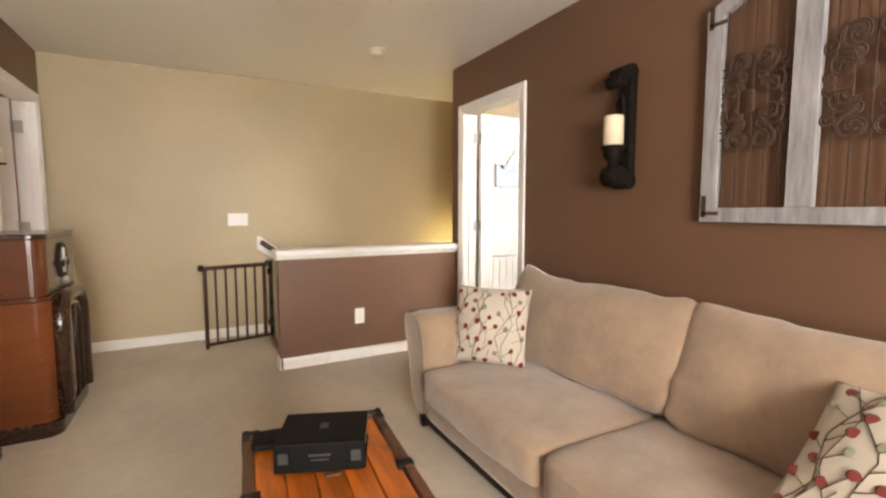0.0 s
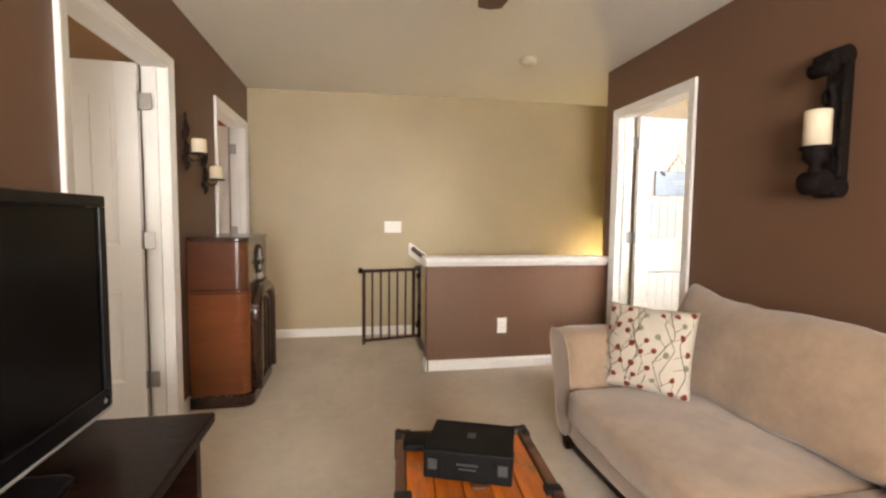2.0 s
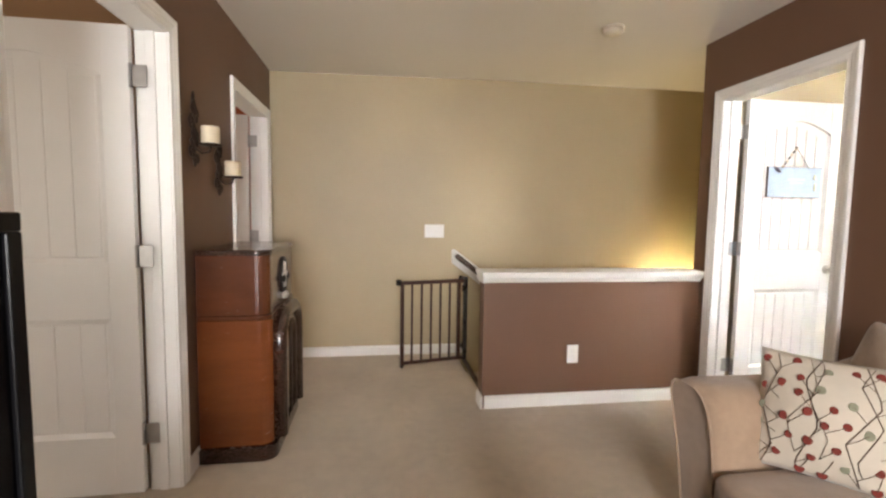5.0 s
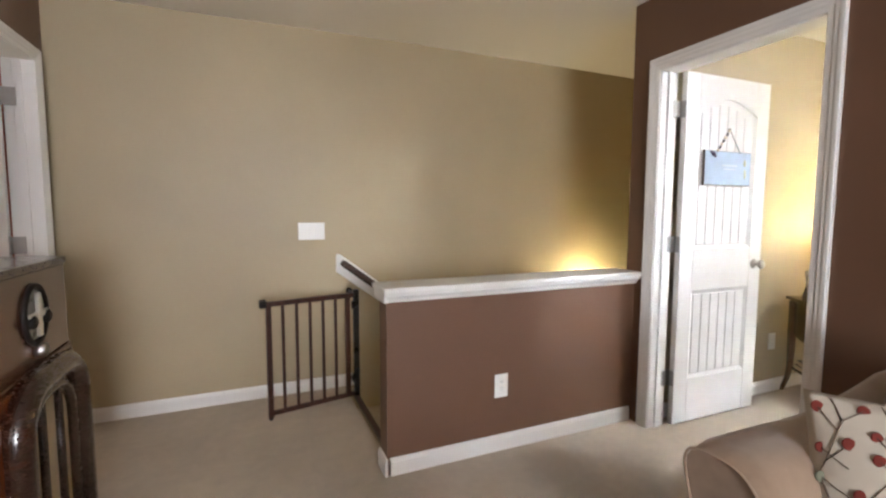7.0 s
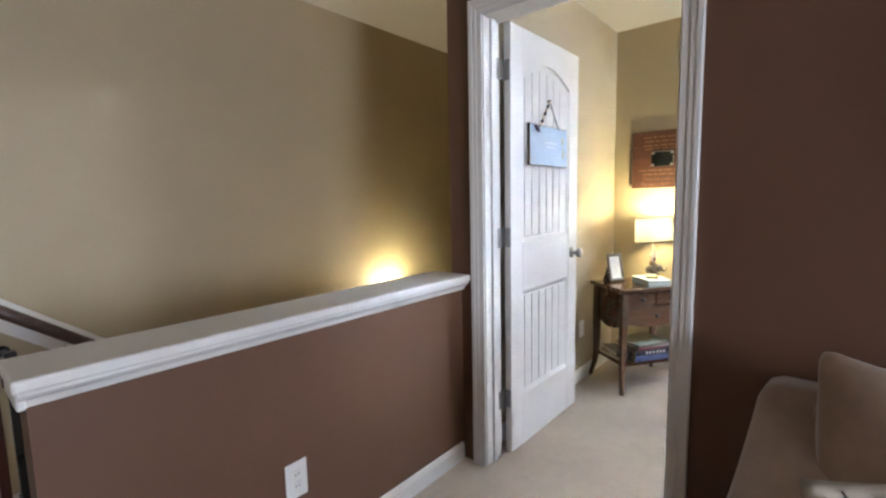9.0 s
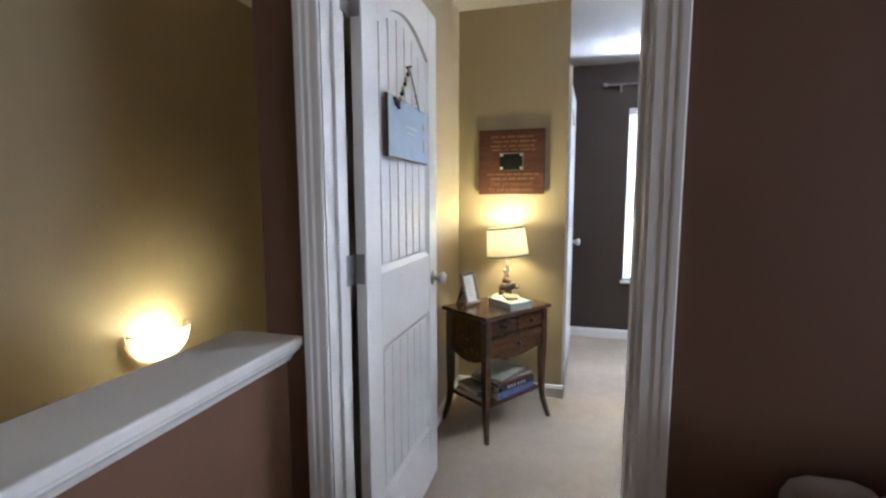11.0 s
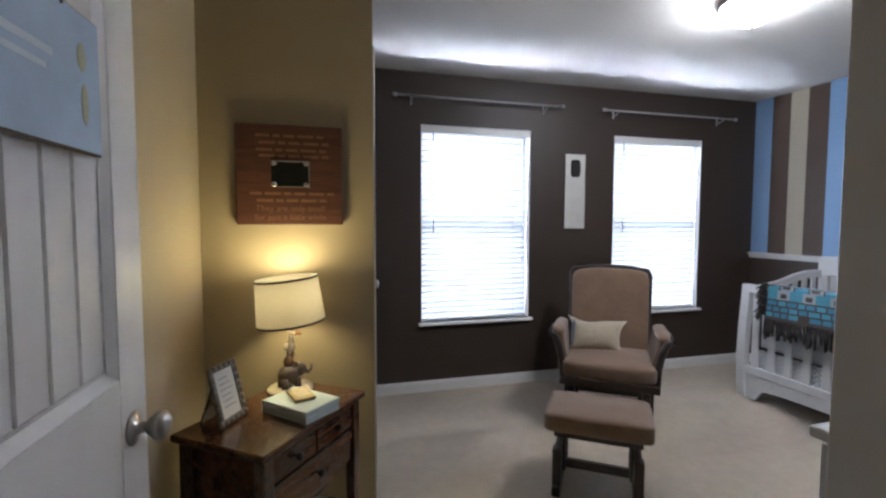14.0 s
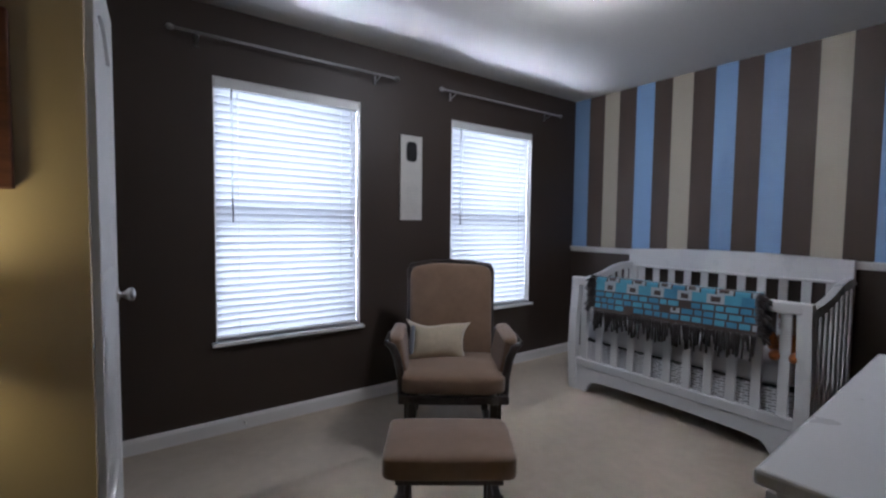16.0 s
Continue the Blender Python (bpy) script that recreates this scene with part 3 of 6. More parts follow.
def door_leaf(name, m, w, label, h=2.03):
    """A moulded white leaf: hinge line at the local origin, leaf along +x, thickness along +y. Arched plank panel above, square one below."""
    T = 0.035
    d = thing(name, m, label, "door")
    st = 0.110
    part("stile", boxes((0.0, st, 0, T, 0, h), bevel=0.002, seg=1), M_trim, d)
    part("stile", boxes((w - st, w, 0, T, 0, h), bevel=0.002, seg=1), M_trim, d)
    part("bottom_rail", boxes((st, w - st, 0.0005, T - 0.0005, 0, 0.262)), M_trim, d)
    part("lock_rail", boxes((st, w - st, 0.0005, T - 0.0005, 0.792, 1.034)), M_trim, d)
    mid, half_w = w / 2, w / 2 - st
    arch = [(st + 2 * half_w * i / 14, 1.825 + 0.080 * math.sin(math.pi * i / 14)) for i in range(15)]
    bm = prism(bmesh.new(), arch + [(w - st, h), (st, h)], 0.0005, T - 0.0005)
    part("top_rail", bm, M_trim, d)
    for z0, z1 in ((0.262, 0.792), (1.034, 1.905)):
        part("panel_ground", boxes((st, w - st, 0.013, T - 0.013, z0, z1)), M_trim, d)
        n = 6
        pw = (2 * half_w - 0.05) / n
        for i in range(n):
            x = st + 0.025 + i * pw
            top = z1 - 0.025 if z1 < 1 else 1.797 + 0.080 * math.sin(math.pi * (i + 0.5) / n)
            part("plank", boxes((x + 0.002, x + pw - 0.002, 0.0095, T - 0.0095, z0 + 0.025, top), bevel=0.003, seg=1), M_trim, d)
        for f, s in ((0.0, 1), (T, -1)):
            # sloped moulding round the panel, both sides
            for x0, x1 in ((st, st + 0.02), (w - st - 0.02, w - st)):
                a, b = (x0, x1) if x0 == st else (x1, x0)
                part("moulding", prism(bmesh.new(), [(a, f + s * 0.002), (b, f + s * 0.011), (a, f + s * 0.013)], z0, z1 - (0.085 if z1 > 1 else 0), "z"), M_trim, d)
            part("moulding", prism(bmesh.new(), [(f + s * 0.002, z0), (f + s * 0.011, z0 + 0.02), (f + s * 0.013, z0)], st, w - st, "x"), M_trim, d)
            if z1 < 1:
                part("moulding", prism(bmesh.new(), [(f + s * 0.002, z1), (f + s * 0.011, z1 - 0.02), (f + s * 0.013, z1)], st, w - st, "x"), M_trim, d)
    for f, s in ((0.0, -1), (T, 1)):
        k = bmesh.new()
        prof = [(0.0, 0.031), (0.004, 0.031), (0.008, 0.012), (0.022, 0.010), (0.030, 0.018), (0.040, 0.026), (0.052, 0.027), (0.060, 0.018), (0.063, 0.004)]
        lathe(k, [(r, y) for y, r in prof], 20)
        rot = Matrix.Rotation(radians(90 if s < 0 else -90), 4, "X")
        part("door_knob", moved(k, Matrix.Translation((w - 0.065, f, 0.93)) @ rot), M_steel, d, "brushed nickel knob")
    for z in (0.23, 1.02, 1.78):
        hb = boxes((-0.003, 0.001, 0.003, 0.034, z, z + 0.09), (-0.070, -0.002, 0.0345, 0.0375, z, z + 0.09), bevel=0.001, seg=1)
        hinge = part("hinge", hb, M_hinge, d, "brushed nickel hinge")
        part("hinge_pin", tube(bmesh.new(), [(-0.008, 0.042, z - 0.004), (-0.008, 0.042, z + 0.094)], 0.006, 10), M_hinge, hinge)
    return d


door_leaf("door_nursery", NURSERY_DOOR, 0.712, "white moulded plank-panel door standing wide open")
door_leaf("door_bedroom", pose(-1.245, 3.022, 0.012, 0, 0, 180), 0.87, "white moulded bedroom door swung open into the room")
door_leaf("door_far_bedroom", pose(-1.245, 4.762, 0.012, 0, 0, 182), 0.82, "white moulded door of the far bedroom, open")
door_leaf("door_closet", pose(4.008, CLOSET_Y - 0.012, 0.012, 0, 0, -3.6), 0.705, "white moulded closet door standing ajar")

sp = thing("strike_plate", pose(XN - 0.055, D0[0] + 0.0165, 0.92), "small nickel strike plate in the nursery door frame", "strike plate")
part("plate", boxes((-0.018, 0.018, 0, 0.002, -0.05, 0.05), bevel=0.001, seg=1), M_steel, sp)


# ---- windows ----
M_slat = sheer("white_blind_slat", (0.90, 0.91, 0.93), 0.62)
N_ARC = 4


def slat_mesh(length):
    """One bowed slat along y, tilted nearly shut."""
    bm = bmesh.new()
    arc = []
    for i in range(N_ARC + 1):
        u = i / N_ARC - 0.5
        arc.append((0.058 * u, 0.004 * (1 - 4 * u * u)))
    outline = [(a, b + 0.0014) for a, b in arc] + [(a, b - 0.0014) for a, b in arc[::-1]]
    prism(bm, outline, -length / 2, length / 2)
    moved(bm, Matrix.Rotation(radians(72), 4, "Y"))
    return finish(bm, "slat", M_slat)


def window(name, y0, y1, z0, z1, label):
    w = thing(name, pose(XW, (y0 + y1) / 2, z0), label, "window", kind="structure")
    hw, h = (y1 - y0) / 2, z1 - z0
    fr = part("window_frame", boxes((0.085, 0.145, -hw, -hw + 0.045, 0, h), (0.085, 0.145, hw - 0.045, hw, 0, h),
              (0.085, 0.145, -hw + 0.045, hw - 0.045, 0, 0.05), (0.085, 0.145, -hw + 0.045, hw - 0.045, h - 0.045, h), bevel=0.003, seg=1), M_trim, w)
    part("meeting_rail", boxes((0.09, 0.135, -hw + 0.045, hw - 0.045, h / 2 - 0.03, h / 2 + 0.03), bevel=0.003, seg=1), M_trim, w)
    for a, b in ((0.05, h / 2 - 0.03), (h / 2 + 0.03, h - 0.045)):
        pane = part("pane", boxes((0.112, 0.116, -hw + 0.045, hw - 0.045, a, b)), M_glass, w)
        pane.visible_shadow = False
    part("window_sill", boxes((-0.038, 0.084, -hw - 0.022, hw + 0.022, -0.022, 0.0), bevel=0.004), M_trim, w)
    part("reveal", boxes((0.001, 0.084, -hw, -hw + 0.006, 0, h), (0.001, 0.084, hw - 0.006, hw, 0, h), (0.001, 0.084, -hw + 0.006, hw - 0.006, h - 0.006, h)), M_trim, w)
    return w


window("window_1", *WIN1, "white double-hung window with a closed white blind")
window("window_2", *WIN2, "white double-hung window behind the rocking chair")


def blind(y0, y1, z0, z1):
    b = thing("window_blind", pose(XW + 0.045, (y0 + y1) / 2, z0), "white horizontal slatted blind, lowered and nearly shut", "window blind", "nursery blinds")
    L, h = y1 - y0 - 0.02, z1 - z0
    part("head_rail", boxes((-0.040, 0.022, -L / 2, L / 2, h - 0.058, h - 0.007), bevel=0.004), M_plastic, b)
    part("bottom_rail", boxes((-0.024, 0.024, -L / 2, L / 2, 0.006, 0.024), bevel=0.004), M_plastic, b)
    me = slat_mesh(L)
    n = 34
    for i in range(n):
        s = new("slat", me)
        s.parent = b
        s.location = (0, 0, 0.048 + (h - 0.13) * i / (n - 1))
    for y in (-L * 0.36, L * 0.36):
        for x in (-0.028, 0.026):
            part("ladder_cord", tube(bmesh.new(), [(x, y, 0.02), (x, y, h - 0.05)], 0.0013, 5), M_plastic, b)
    part("tilt_wand", tube(bmesh.new(), [(-0.040, L * 0.40, h - 0.06), (-0.043, L * 0.40, h - 0.82)], 0.0045, 6), M_glass, b, "clear plastic wand")
    part("pull_cord", tube(bmesh.new(), [(-0.040, -L * 0.44, h - 0.06), (-0.041, -L * 0.44, h - 1.02)], 0.0018, 5), M_plastic, b)
    part("tassel", lathe(bmesh.new(), [(0.003, 0.03), (0.008, 0.0)], 8, (-0.041, -L * 0.44, h - 1.05)), M_plastic, b)


blind(*WIN1)
blind(*WIN2)

M_rod = mat("pewter_rod", (0.44, 0.43, 0.43), 0.42, 0.08, 30.0, 0.1, 200.0, 0.0004, metal=0.55)


def curtain_rod(y0, y1, z):
    r = thing("curtain_rod", pose(XW - 0.075, (y0 + y1) / 2, z), "bare pewter curtain rod over the window", "curtain rod", "curtain rods")
    hl = (y1 - y0) / 2
    part("pole", tube(bmesh.new(), [(0, -hl, 0), (0, hl, 0)], 0.0075, 10), M_rod, r)
    for s in (-1, 1):
        bm = ball(bmesh.new(), (0, s * (hl + 0.012), 0), 0.016, 0.02, 0.016)
        part("finial", bm, M_rod, r)
        y = s * (hl - 0.12)
        br = tube(bmesh.new(), [(0.074, y, -0.03), (0.03, y, -0.025), (0.0, y, -0.012)], 0.005, 8)
        tube(br, [(0.074, y, -0.05), (0.074, y, 0.01)], 0.008, 8)
        part("bracket", br, M_rod, r)


curtain_rod(1.317, 2.648, 2.252)
curtain_rod(-0.415, 0.907, 2.252)


# ---- loft furniture ----
M_sofa = fabric("beige_microsuede", (0.32, 0.225, 0.155), 0.15, 500.0, 0.5)
M_espresso = wood("espresso_wood", (0.007, 0.0035, 0.003), (0.022, 0.008, 0.005), (1, 12, 12), 0.30, 0.0, spec=0.10)


def arm_shape(u):
    """Height of the arm's top, from its front (0) to its back (1): low, then sweeping up to the backrest."""
    return 0.583 + 0.100 * max(0.0, min(1.0, (u - 0.42) / 0.58)) ** 1.7


def arm_point(u, a, end=1.0):
    top = arm_shape(u)
    ca, sa = math.cos(a), math.sin(a)
    z = (top + 0.08) / 2 + (top - 0.08) / 2 * math.copysign(abs(sa) ** 0.5, sa) * end
    k = max(0.0, (z - 0.08) / (top - 0.08))
    y = 1.100 + 0.100 * (1 - 0.30 * u) * k ** 2.1 + (0.092 + 0.035 * k ** 2) * math.copysign(abs(ca) ** 0.6, ca) * end
    return -0.475 + 0.965 * u, y, z


def sofa():
    s = thing("sofa", pose(1.47, 1.27, 0), "beige microsuede two-seat sofa against the brown wall", "sofa")
    part("base", soft_box(bmesh.new(), 0.95, 2.36, 0.16, 16, (0, 0, 0), 0.003, 10, 1, Matrix.Translation((0.005, 0, 0.15))), M_sofa, s)
    part("plinth", boxes((-0.44, 0.44, -1.12, 1.12, 0.026, 0.074), bevel=0.004), M_espresso, s, "dark wooden plinth")
    for x in (-0.43, 0.43):
        for y in (-1.12, 1.12):
            part("foot", moved(lathe(bmesh.new(), [(0.026, 0), (0.038, 0.078)], 4), Matrix.Translation((x, y, 0)) @ Matrix.Rotation(radians(45), 4, "Z")), M_espresso, s)
    part("backrest", soft_box(bmesh.new(), 0.22, 2.30, 0.62, 9, (0, 0, 0.01), 0.004, 10, 2, Matrix.Translation((0.375, 0, 0.40))), M_sofa, s)
    for i, (y, wide) in enumerate(((0.537, 0.936), (-0.467, 1.076))):
        m = Matrix.Translation((-0.165, y, 0.270))
        c = part("seat_cushion", soft_box(bmesh.new(), 0.71, wide, 0.145, 14, (0.010, 0.0, 0.022), 0.006, 12, 5 + i, m), M_sofa, s)
        piping = []
        for k in range(48):
            t = 2 * math.pi * k / 48
            ct, st_ = math.cos(t), math.sin(t)
            q = (abs(ct) ** 14 + abs(st_) ** 14) ** (-1 / 14)
            piping.append((-0.165 + 0.350 * ct * q, y + (wide / 2 - 0.004) * st_ * q, 0.322))
        part("piping", tube(bmesh.new(), piping, 0.0045, 6, True), M_sofa, c)
        m = Matrix.Translation((0.215, 0.558 if i == 0 else -0.558, (0.562, 0.553)[i])) @ Matrix.Rotation(radians(24), 4, "Y")
        bm = soft_box(bmesh.new(), 0.19, 1.130, 0.50, 11.0, (0.052, 0.0, 0.0), 0.013, 22, 11 + i)
        for v in bm.verts:
            # pinched corners and a slack top edge
            ky, kz = abs(v.co.y) / 0.5625, max(0.0, v.co.z / 0.25)
            v.co.z += (0.082 if v.co.y > 0 and i == 0 else 0.030) * ky ** 5 * kz - 0.045 * kz - 0.008 * kz * math.sin(9 * v.co.y + i) + 0.012 * noise.noise(Vector((0, v.co.y * 9, i))) * kz ** 3
            v.co.y += math.copysign(0.018, v.co.y) * ky ** 8 * kz ** 3
            v.co.x += 0.035 * ky ** 5 * kz if v.co.y > 0 and i == 0 else 0.0
            # creases that run in from the pinched ends
            v.co.x += 0.010 * ky ** 2 * math.sin(22 * v.co.z + 9 * noise.noise(Vector((v.co.y * 3, v.co.z * 3, 4 + i)))) * (1 if v.co.x < 0 else 0)
            v.co.x *= 1 - 0.45 * max(ky ** 6 * max(0.0, kz), kz ** 5 * 0.8)
        part("back_cushion", moved(bm, m), M_sofa, s)
    for sgn in (1, -1):
        bm = bmesh.new()
        rings = []
        N = 22
        for k in range(13):
            u = k / 12
            end = 0.95 if k in (0, 12) else 1.0
            rings.append([bm.verts.new((x, sgn * y, z)) for x, y, z in (arm_point(u, 2 * math.pi * j / N, end) for j in range(N))])
        for A, B in zip(rings, rings[1:]):
            for j in range(N):
                bm.faces.new((A[j], A[(j + 1) % N], B[(j + 1) % N], B[j])).smooth = True
        bm.faces.new(rings[0][::-1])
        bm.faces.new(rings[-1])
        bmesh.ops.recalc_face_normals(bm, faces=bm.faces)
        arm = part("arm", bm, M_sofa, s)
        lip = [(x - 0.002, sgn * y, z) for x, y, z in (arm_point(0.0, 2 * math.pi * j / 32, 0.965) for j in range(32))]
        part("piping", tube(bmesh.new(), lip, 0.004, 6, True), M_sofa, arm)
    for o in s.children_recursive:
        o.data.transform(Matrix.Diagonal((1, 1, 1.09, 1)))


sofa()

M_linen = fabric("cream_linen", (0.54, 0.485, 0.40), 0.06, 700.0, 0.2)
M_stem = fabric("brown_thread", (0.10, 0.065, 0.045), 0.1, 900.0, 0.1)
M_red = fabric("red_thread", (0.17, 0.035, 0.026), 0.15, 900.0, 0.1)
M_sage = fabric("grey_green_thread", (0.24, 0.24, 0.17), 0.15, 900.0, 0.1)


def berry_pillow(m, size, seed):
    """A square cream pillow with embroidered berry stems on both faces; local x-z is its plane."""
    p = thing("throw_pillow", m, "cream throw pillow embroidered with red berries and brown stems", "pillow", "berry pillows")
    rnd = random.Random(seed)
    hs = size / 2

    def face(u, v):
        e = max(0.0, (1 - u * u) * (1 - v * v))
        pin = 1 - 0.055 * ((1 - u * u) * (v * v) + (1 - v * v) * (u * u)) + 0.012 * noise.noise(Vector((u * 2.5, v * 2.5, seed)))
        return Vector((u * hs * pin, -(0.004 + 0.078 * e ** 0.72), v * hs * pin))
    bm = bmesh.new()
    n = 26
    grid = {}
    for side in (1, -1):
        for i in range(n + 1):
            for j in range(n + 1):
                q = face(2 * i / n - 1, 2 * j / n - 1)
                edge = i in (0, n) or j in (0, n)
                if edge:
                    if side == 1:
                        grid[(0, i, j)] = grid[(1, i, j)] = bm.verts.new((q.x, 0, q.z))
                else:
                    w = noise.noise(Vector((i * 0.31 + seed, j * 0.31, side))) * 0.0012
                    grid[((1 - side) // 2, i, j)] = bm.verts.new((q.x, (q.y + w) * side, q.z))
    for s in (0, 1):
        for i in range(n):
            for j in range(n):
                q = [grid[(s, i, j)], grid[(s, i + 1, j)], grid[(s, i + 1, j + 1)], grid[(s, i, j + 1)]]
                f = bm.faces.new(q if s == 0 else q[::-1])
                f.smooth = True
    part("cover", bm, M_linen, p)

    def berry(q, r, thick, red):
        part("berry", ball(bmesh.new(), q, r, thick, r, 10, 6), M_red if red else M_sage, p, "dark red embroidered berry" if red else "grey-green embroidered berry")

    def lift(u, v):
        q = face(max(-0.97, min(0.97, u)), max(-0.97, min(0.97, v)))
        return q + Vector((0, -0.0018, 0))
    placed = []

    def sprig(stem, a, b):
        """A short bent twig from a with a berry at its end b."""
        if abs(b[0]) > 0.95 or abs(b[1]) > 0.95 or any((b[0] - q[0]) ** 2 + (b[1] - q[1]) ** 2 < 0.062 for q in placed):
            return
        placed.append(b)
        bend = rnd.uniform(-0.012, 0.012)
        part("twig", tube(bmesh.new(), [lift(*a), lift((a[0] + b[0]) / 2 + bend, (a[1] + b[1]) / 2 - abs(bend)), lift(*b)], 0.002, 5, flat=0.6), M_stem, stem)
        berry(lift(*b), rnd.uniform(0.0125, 0.0160) * size / 0.42, 0.0016, rnd.random() < 0.66)
    for k in range(7):
        u = -0.92 + 1.84 * (k + 0.5) / 7 + rnd.uniform(-0.06, 0.06)
        v = -0.95 if k % 2 == 0 else rnd.uniform(-0.9, -0.6)
        lean, wave = rnd.uniform(-0.32, 0.32), rnd.uniform(0.06, 0.10)
        path = [(u + lean * t + wave * math.asin(math.sin(9 * t + 2 * k)), v + (0.95 - v) * t) for t in [i / 15 for i in range(16)]]
        path = [q for q in path if abs(q[0]) < 0.96]
        stem = part("stem", tube(bmesh.new(), [lift(*q) for q in path], 0.0024, 5, flat=0.45), M_stem, p, "brown embroidered stem")
        for t in range(0, len(path) - 1):
            side = 1 if (t + k) % 2 else -1
            a = path[t]
            sprig(stem, a, (a[0] + side * rnd.uniform(0.14, 0.27), a[1] + rnd.uniform(0.10, 0.26)))
    for u in (-0.9, -0.62, -0.3, 0.0, 0.35, 0.65, 0.9):
        for s in (1, -1):
            sprig(stem, (u * 0.9 + 0.12, s * 0.62), (u, s * 0.9))
            sprig(stem, (s * 0.66, u * 0.9 - 0.15), (s * 0.9, u))


berry_pillow(pose(1.355, 2.205, 0.578, -20, 0, -52), 0.43, 3)
berry_pillow(pose(1.385, 0.53, 0.590, -55, 0, -90), 0.45, 8)


def trunk():
    t = thing("trunk_table", pose(0.2436, 1.227, 0, 0, 0, -5.2), "low orange wooden trunk with iron corners used as a coffee table", "coffee table")
    W, L, Z = 0.225, 0.48, 0.476
    M_or = wood("orange_plank", (0.19, 0.038, 0.006), (0.58, 0.155, 0.016), (9, 1, 9), 0.38, 0.3, 3.0, 0.22, worn=(0.20, 0.075, 0.028))
    M_rim = wood("dark_rim_wood", (0.045, 0.016, 0.008), (0.15, 0.058, 0.024), (9, 1, 9), 0.5, 0.1, worn=(0.035, 0.014, 0.009))
    part("chest", boxes((-W + 0.008, W - 0.008, -L + 0.008, L - 0.008, 0.03, Z - 0.02), bevel=0.004), M_or, t)
    n = 5
    pw = (2 * W - 0.06) / n
    me = None
    for i in range(n):
        x = -W + 0.03 + pw * (i + 0.5)
        if me is None:
            me = finish(boxes((-pw / 2 + 0.0015, pw / 2 - 0.0015, -L + 0.03, L - 0.03, -0.02, 0), bevel=0.0025, seg=1), "plank", M_or)
        o = new("plank", me)
        o.parent, o.location = t, (x, 0, Z + 0.002 * ((i * 7) % 3 - 1))
    for x0, x1, y0, y1 in ((-W, -W + 0.03, -L, L), (W - 0.03, W, -L, L), (-W + 0.03, W - 0.03, L - 0.03, L), (-W + 0.03, W - 0.03, -L, -L + 0.03)):
        part("rim", boxes((x0, x1, y0, y1, Z - 0.05, Z + 0.012), bevel=0.004), M_rim, t)
    for y in (-0.20, 0.24):
        part("cross_strip", boxes((-0.015, 0.028, y - 0.10, y + 0.11, Z + 0.003, Z + 0.009), bevel=0.002, seg=1), M_rim, t)
    for sx in (-1, 1):
        for sy in (-1, 1):
            bm = bmesh.new()
            box(bm, min(sx * (W - 0.05), sx * (W + 0.004)), max(sx * (W - 0.05), sx * (W + 0.004)), min(sy * (L - 0.022), sy * (L + 0.004)), max(sy * (L - 0.022), sy * (L + 0.004)), Z - 0.06, Z + 0.016, bevel=0.003)
            box(bm, min(sx * (W - 0.02), sx * (W + 0.004)), max(sx * (W - 0.02), sx * (W + 0.004)), min(sy * (L - 0.06), sy * (L - 0.022)), max(sy * (L - 0.06), sy * (L - 0.022)), Z - 0.06, Z + 0.016, bevel=0.003)
            ball(bm, (sx * (W - 0.008), sy * (L - 0.008), Z + 0.016), 0.012, 0.012, 0.006, 10, 6)
            part("corner_bracket", bm, M_iron, t, "black iron corner")
            part("foot", boxes((sx * (W - 0.05) - 0.03, sx * (W - 0.05) + 0.03, sy * (L - 0.05) - 0.03, sy * (L - 0.05) + 0.03, 0, 0.03), bevel=0.004), M_rim, t)
        for y in (-0.24, 0.12):
            part("iron_band", boxes((min(sx * (W - 0.045), sx * (W + 0.003)), max(sx * (W - 0.045), sx * (W + 0.003)), y - 0.016, y + 0.016, Z - 0.055, Z + 0.0145), bevel=0.002, seg=1), M_iron, t)


trunk()

M_leather = mat("black_leather", (0.005, 0.0045, 0.0045), 0.6, 0.2, 12.0, 0.5, 340.0, 0.001, spec=0.12)
M_page = mat("page_edges", (0.62, 0.55, 0.42), 0.8, 0.1, 40.0, 0.3, 600.0, 0.0006)
M_grey = mat("silver_stamping", (0.30, 0.30, 0.29), 0.4, 0.1, 30.0, 0.0)
M_stamp = mat("dull_grey_stamping", (0.030, 0.030, 0.029), 0.5, 0.3, 60.0, 0.0)


def big_book():
    b = thing("book", pose(0.266, 1.480, 0.4885, 0, 0, -21.5), "thick black leather-bound book lying on the trunk", "book")
    part("page_block", boxes((-0.118, 0.118, -0.080, 0.088, 0.006, 0.078), bevel=0.003), M_page, b)
    part("cover", boxes((-0.124, 0.124, -0.090, 0.094, 0.0, 0.0065), (-0.124, 0.124, -0.090, 0.094, 0.0775, 0.084), bevel=0.002, seg=1), M_leather, b)
    part("spine", boxes((-0.124, 0.124, -0.097, -0.082, 0.0, 0.084), bevel=0.006), M_leather, b)
    for x in (-0.075, 0.075):
        part("spine_band", boxes((x - 0.004, x + 0.004, -0.0995, -0.094, 0.004, 0.080), bevel=0.0015, seg=1), M_leather, b)
    for x in (-0.098, 0.098):
        part("spine_emblem", boxes((x - 0.013, x + 0.013, -0.0982, -0.0962, 0.028, 0.058)), M_stamp, b, "grey stamped emblem")
    part("spine_title", boxes((-0.03, 0.03, -0.0982, -0.0962, 0.046, 0.052), (-0.024, 0.024, -0.0982, -0.0962, 0.034, 0.038)), M_stamp, b, "grey stamped title bars")
    part("cover_emblem", boxes((-0.012, 0.012, -0.012, 0.022, 0.0842, 0.0848)), M_stamp, b)


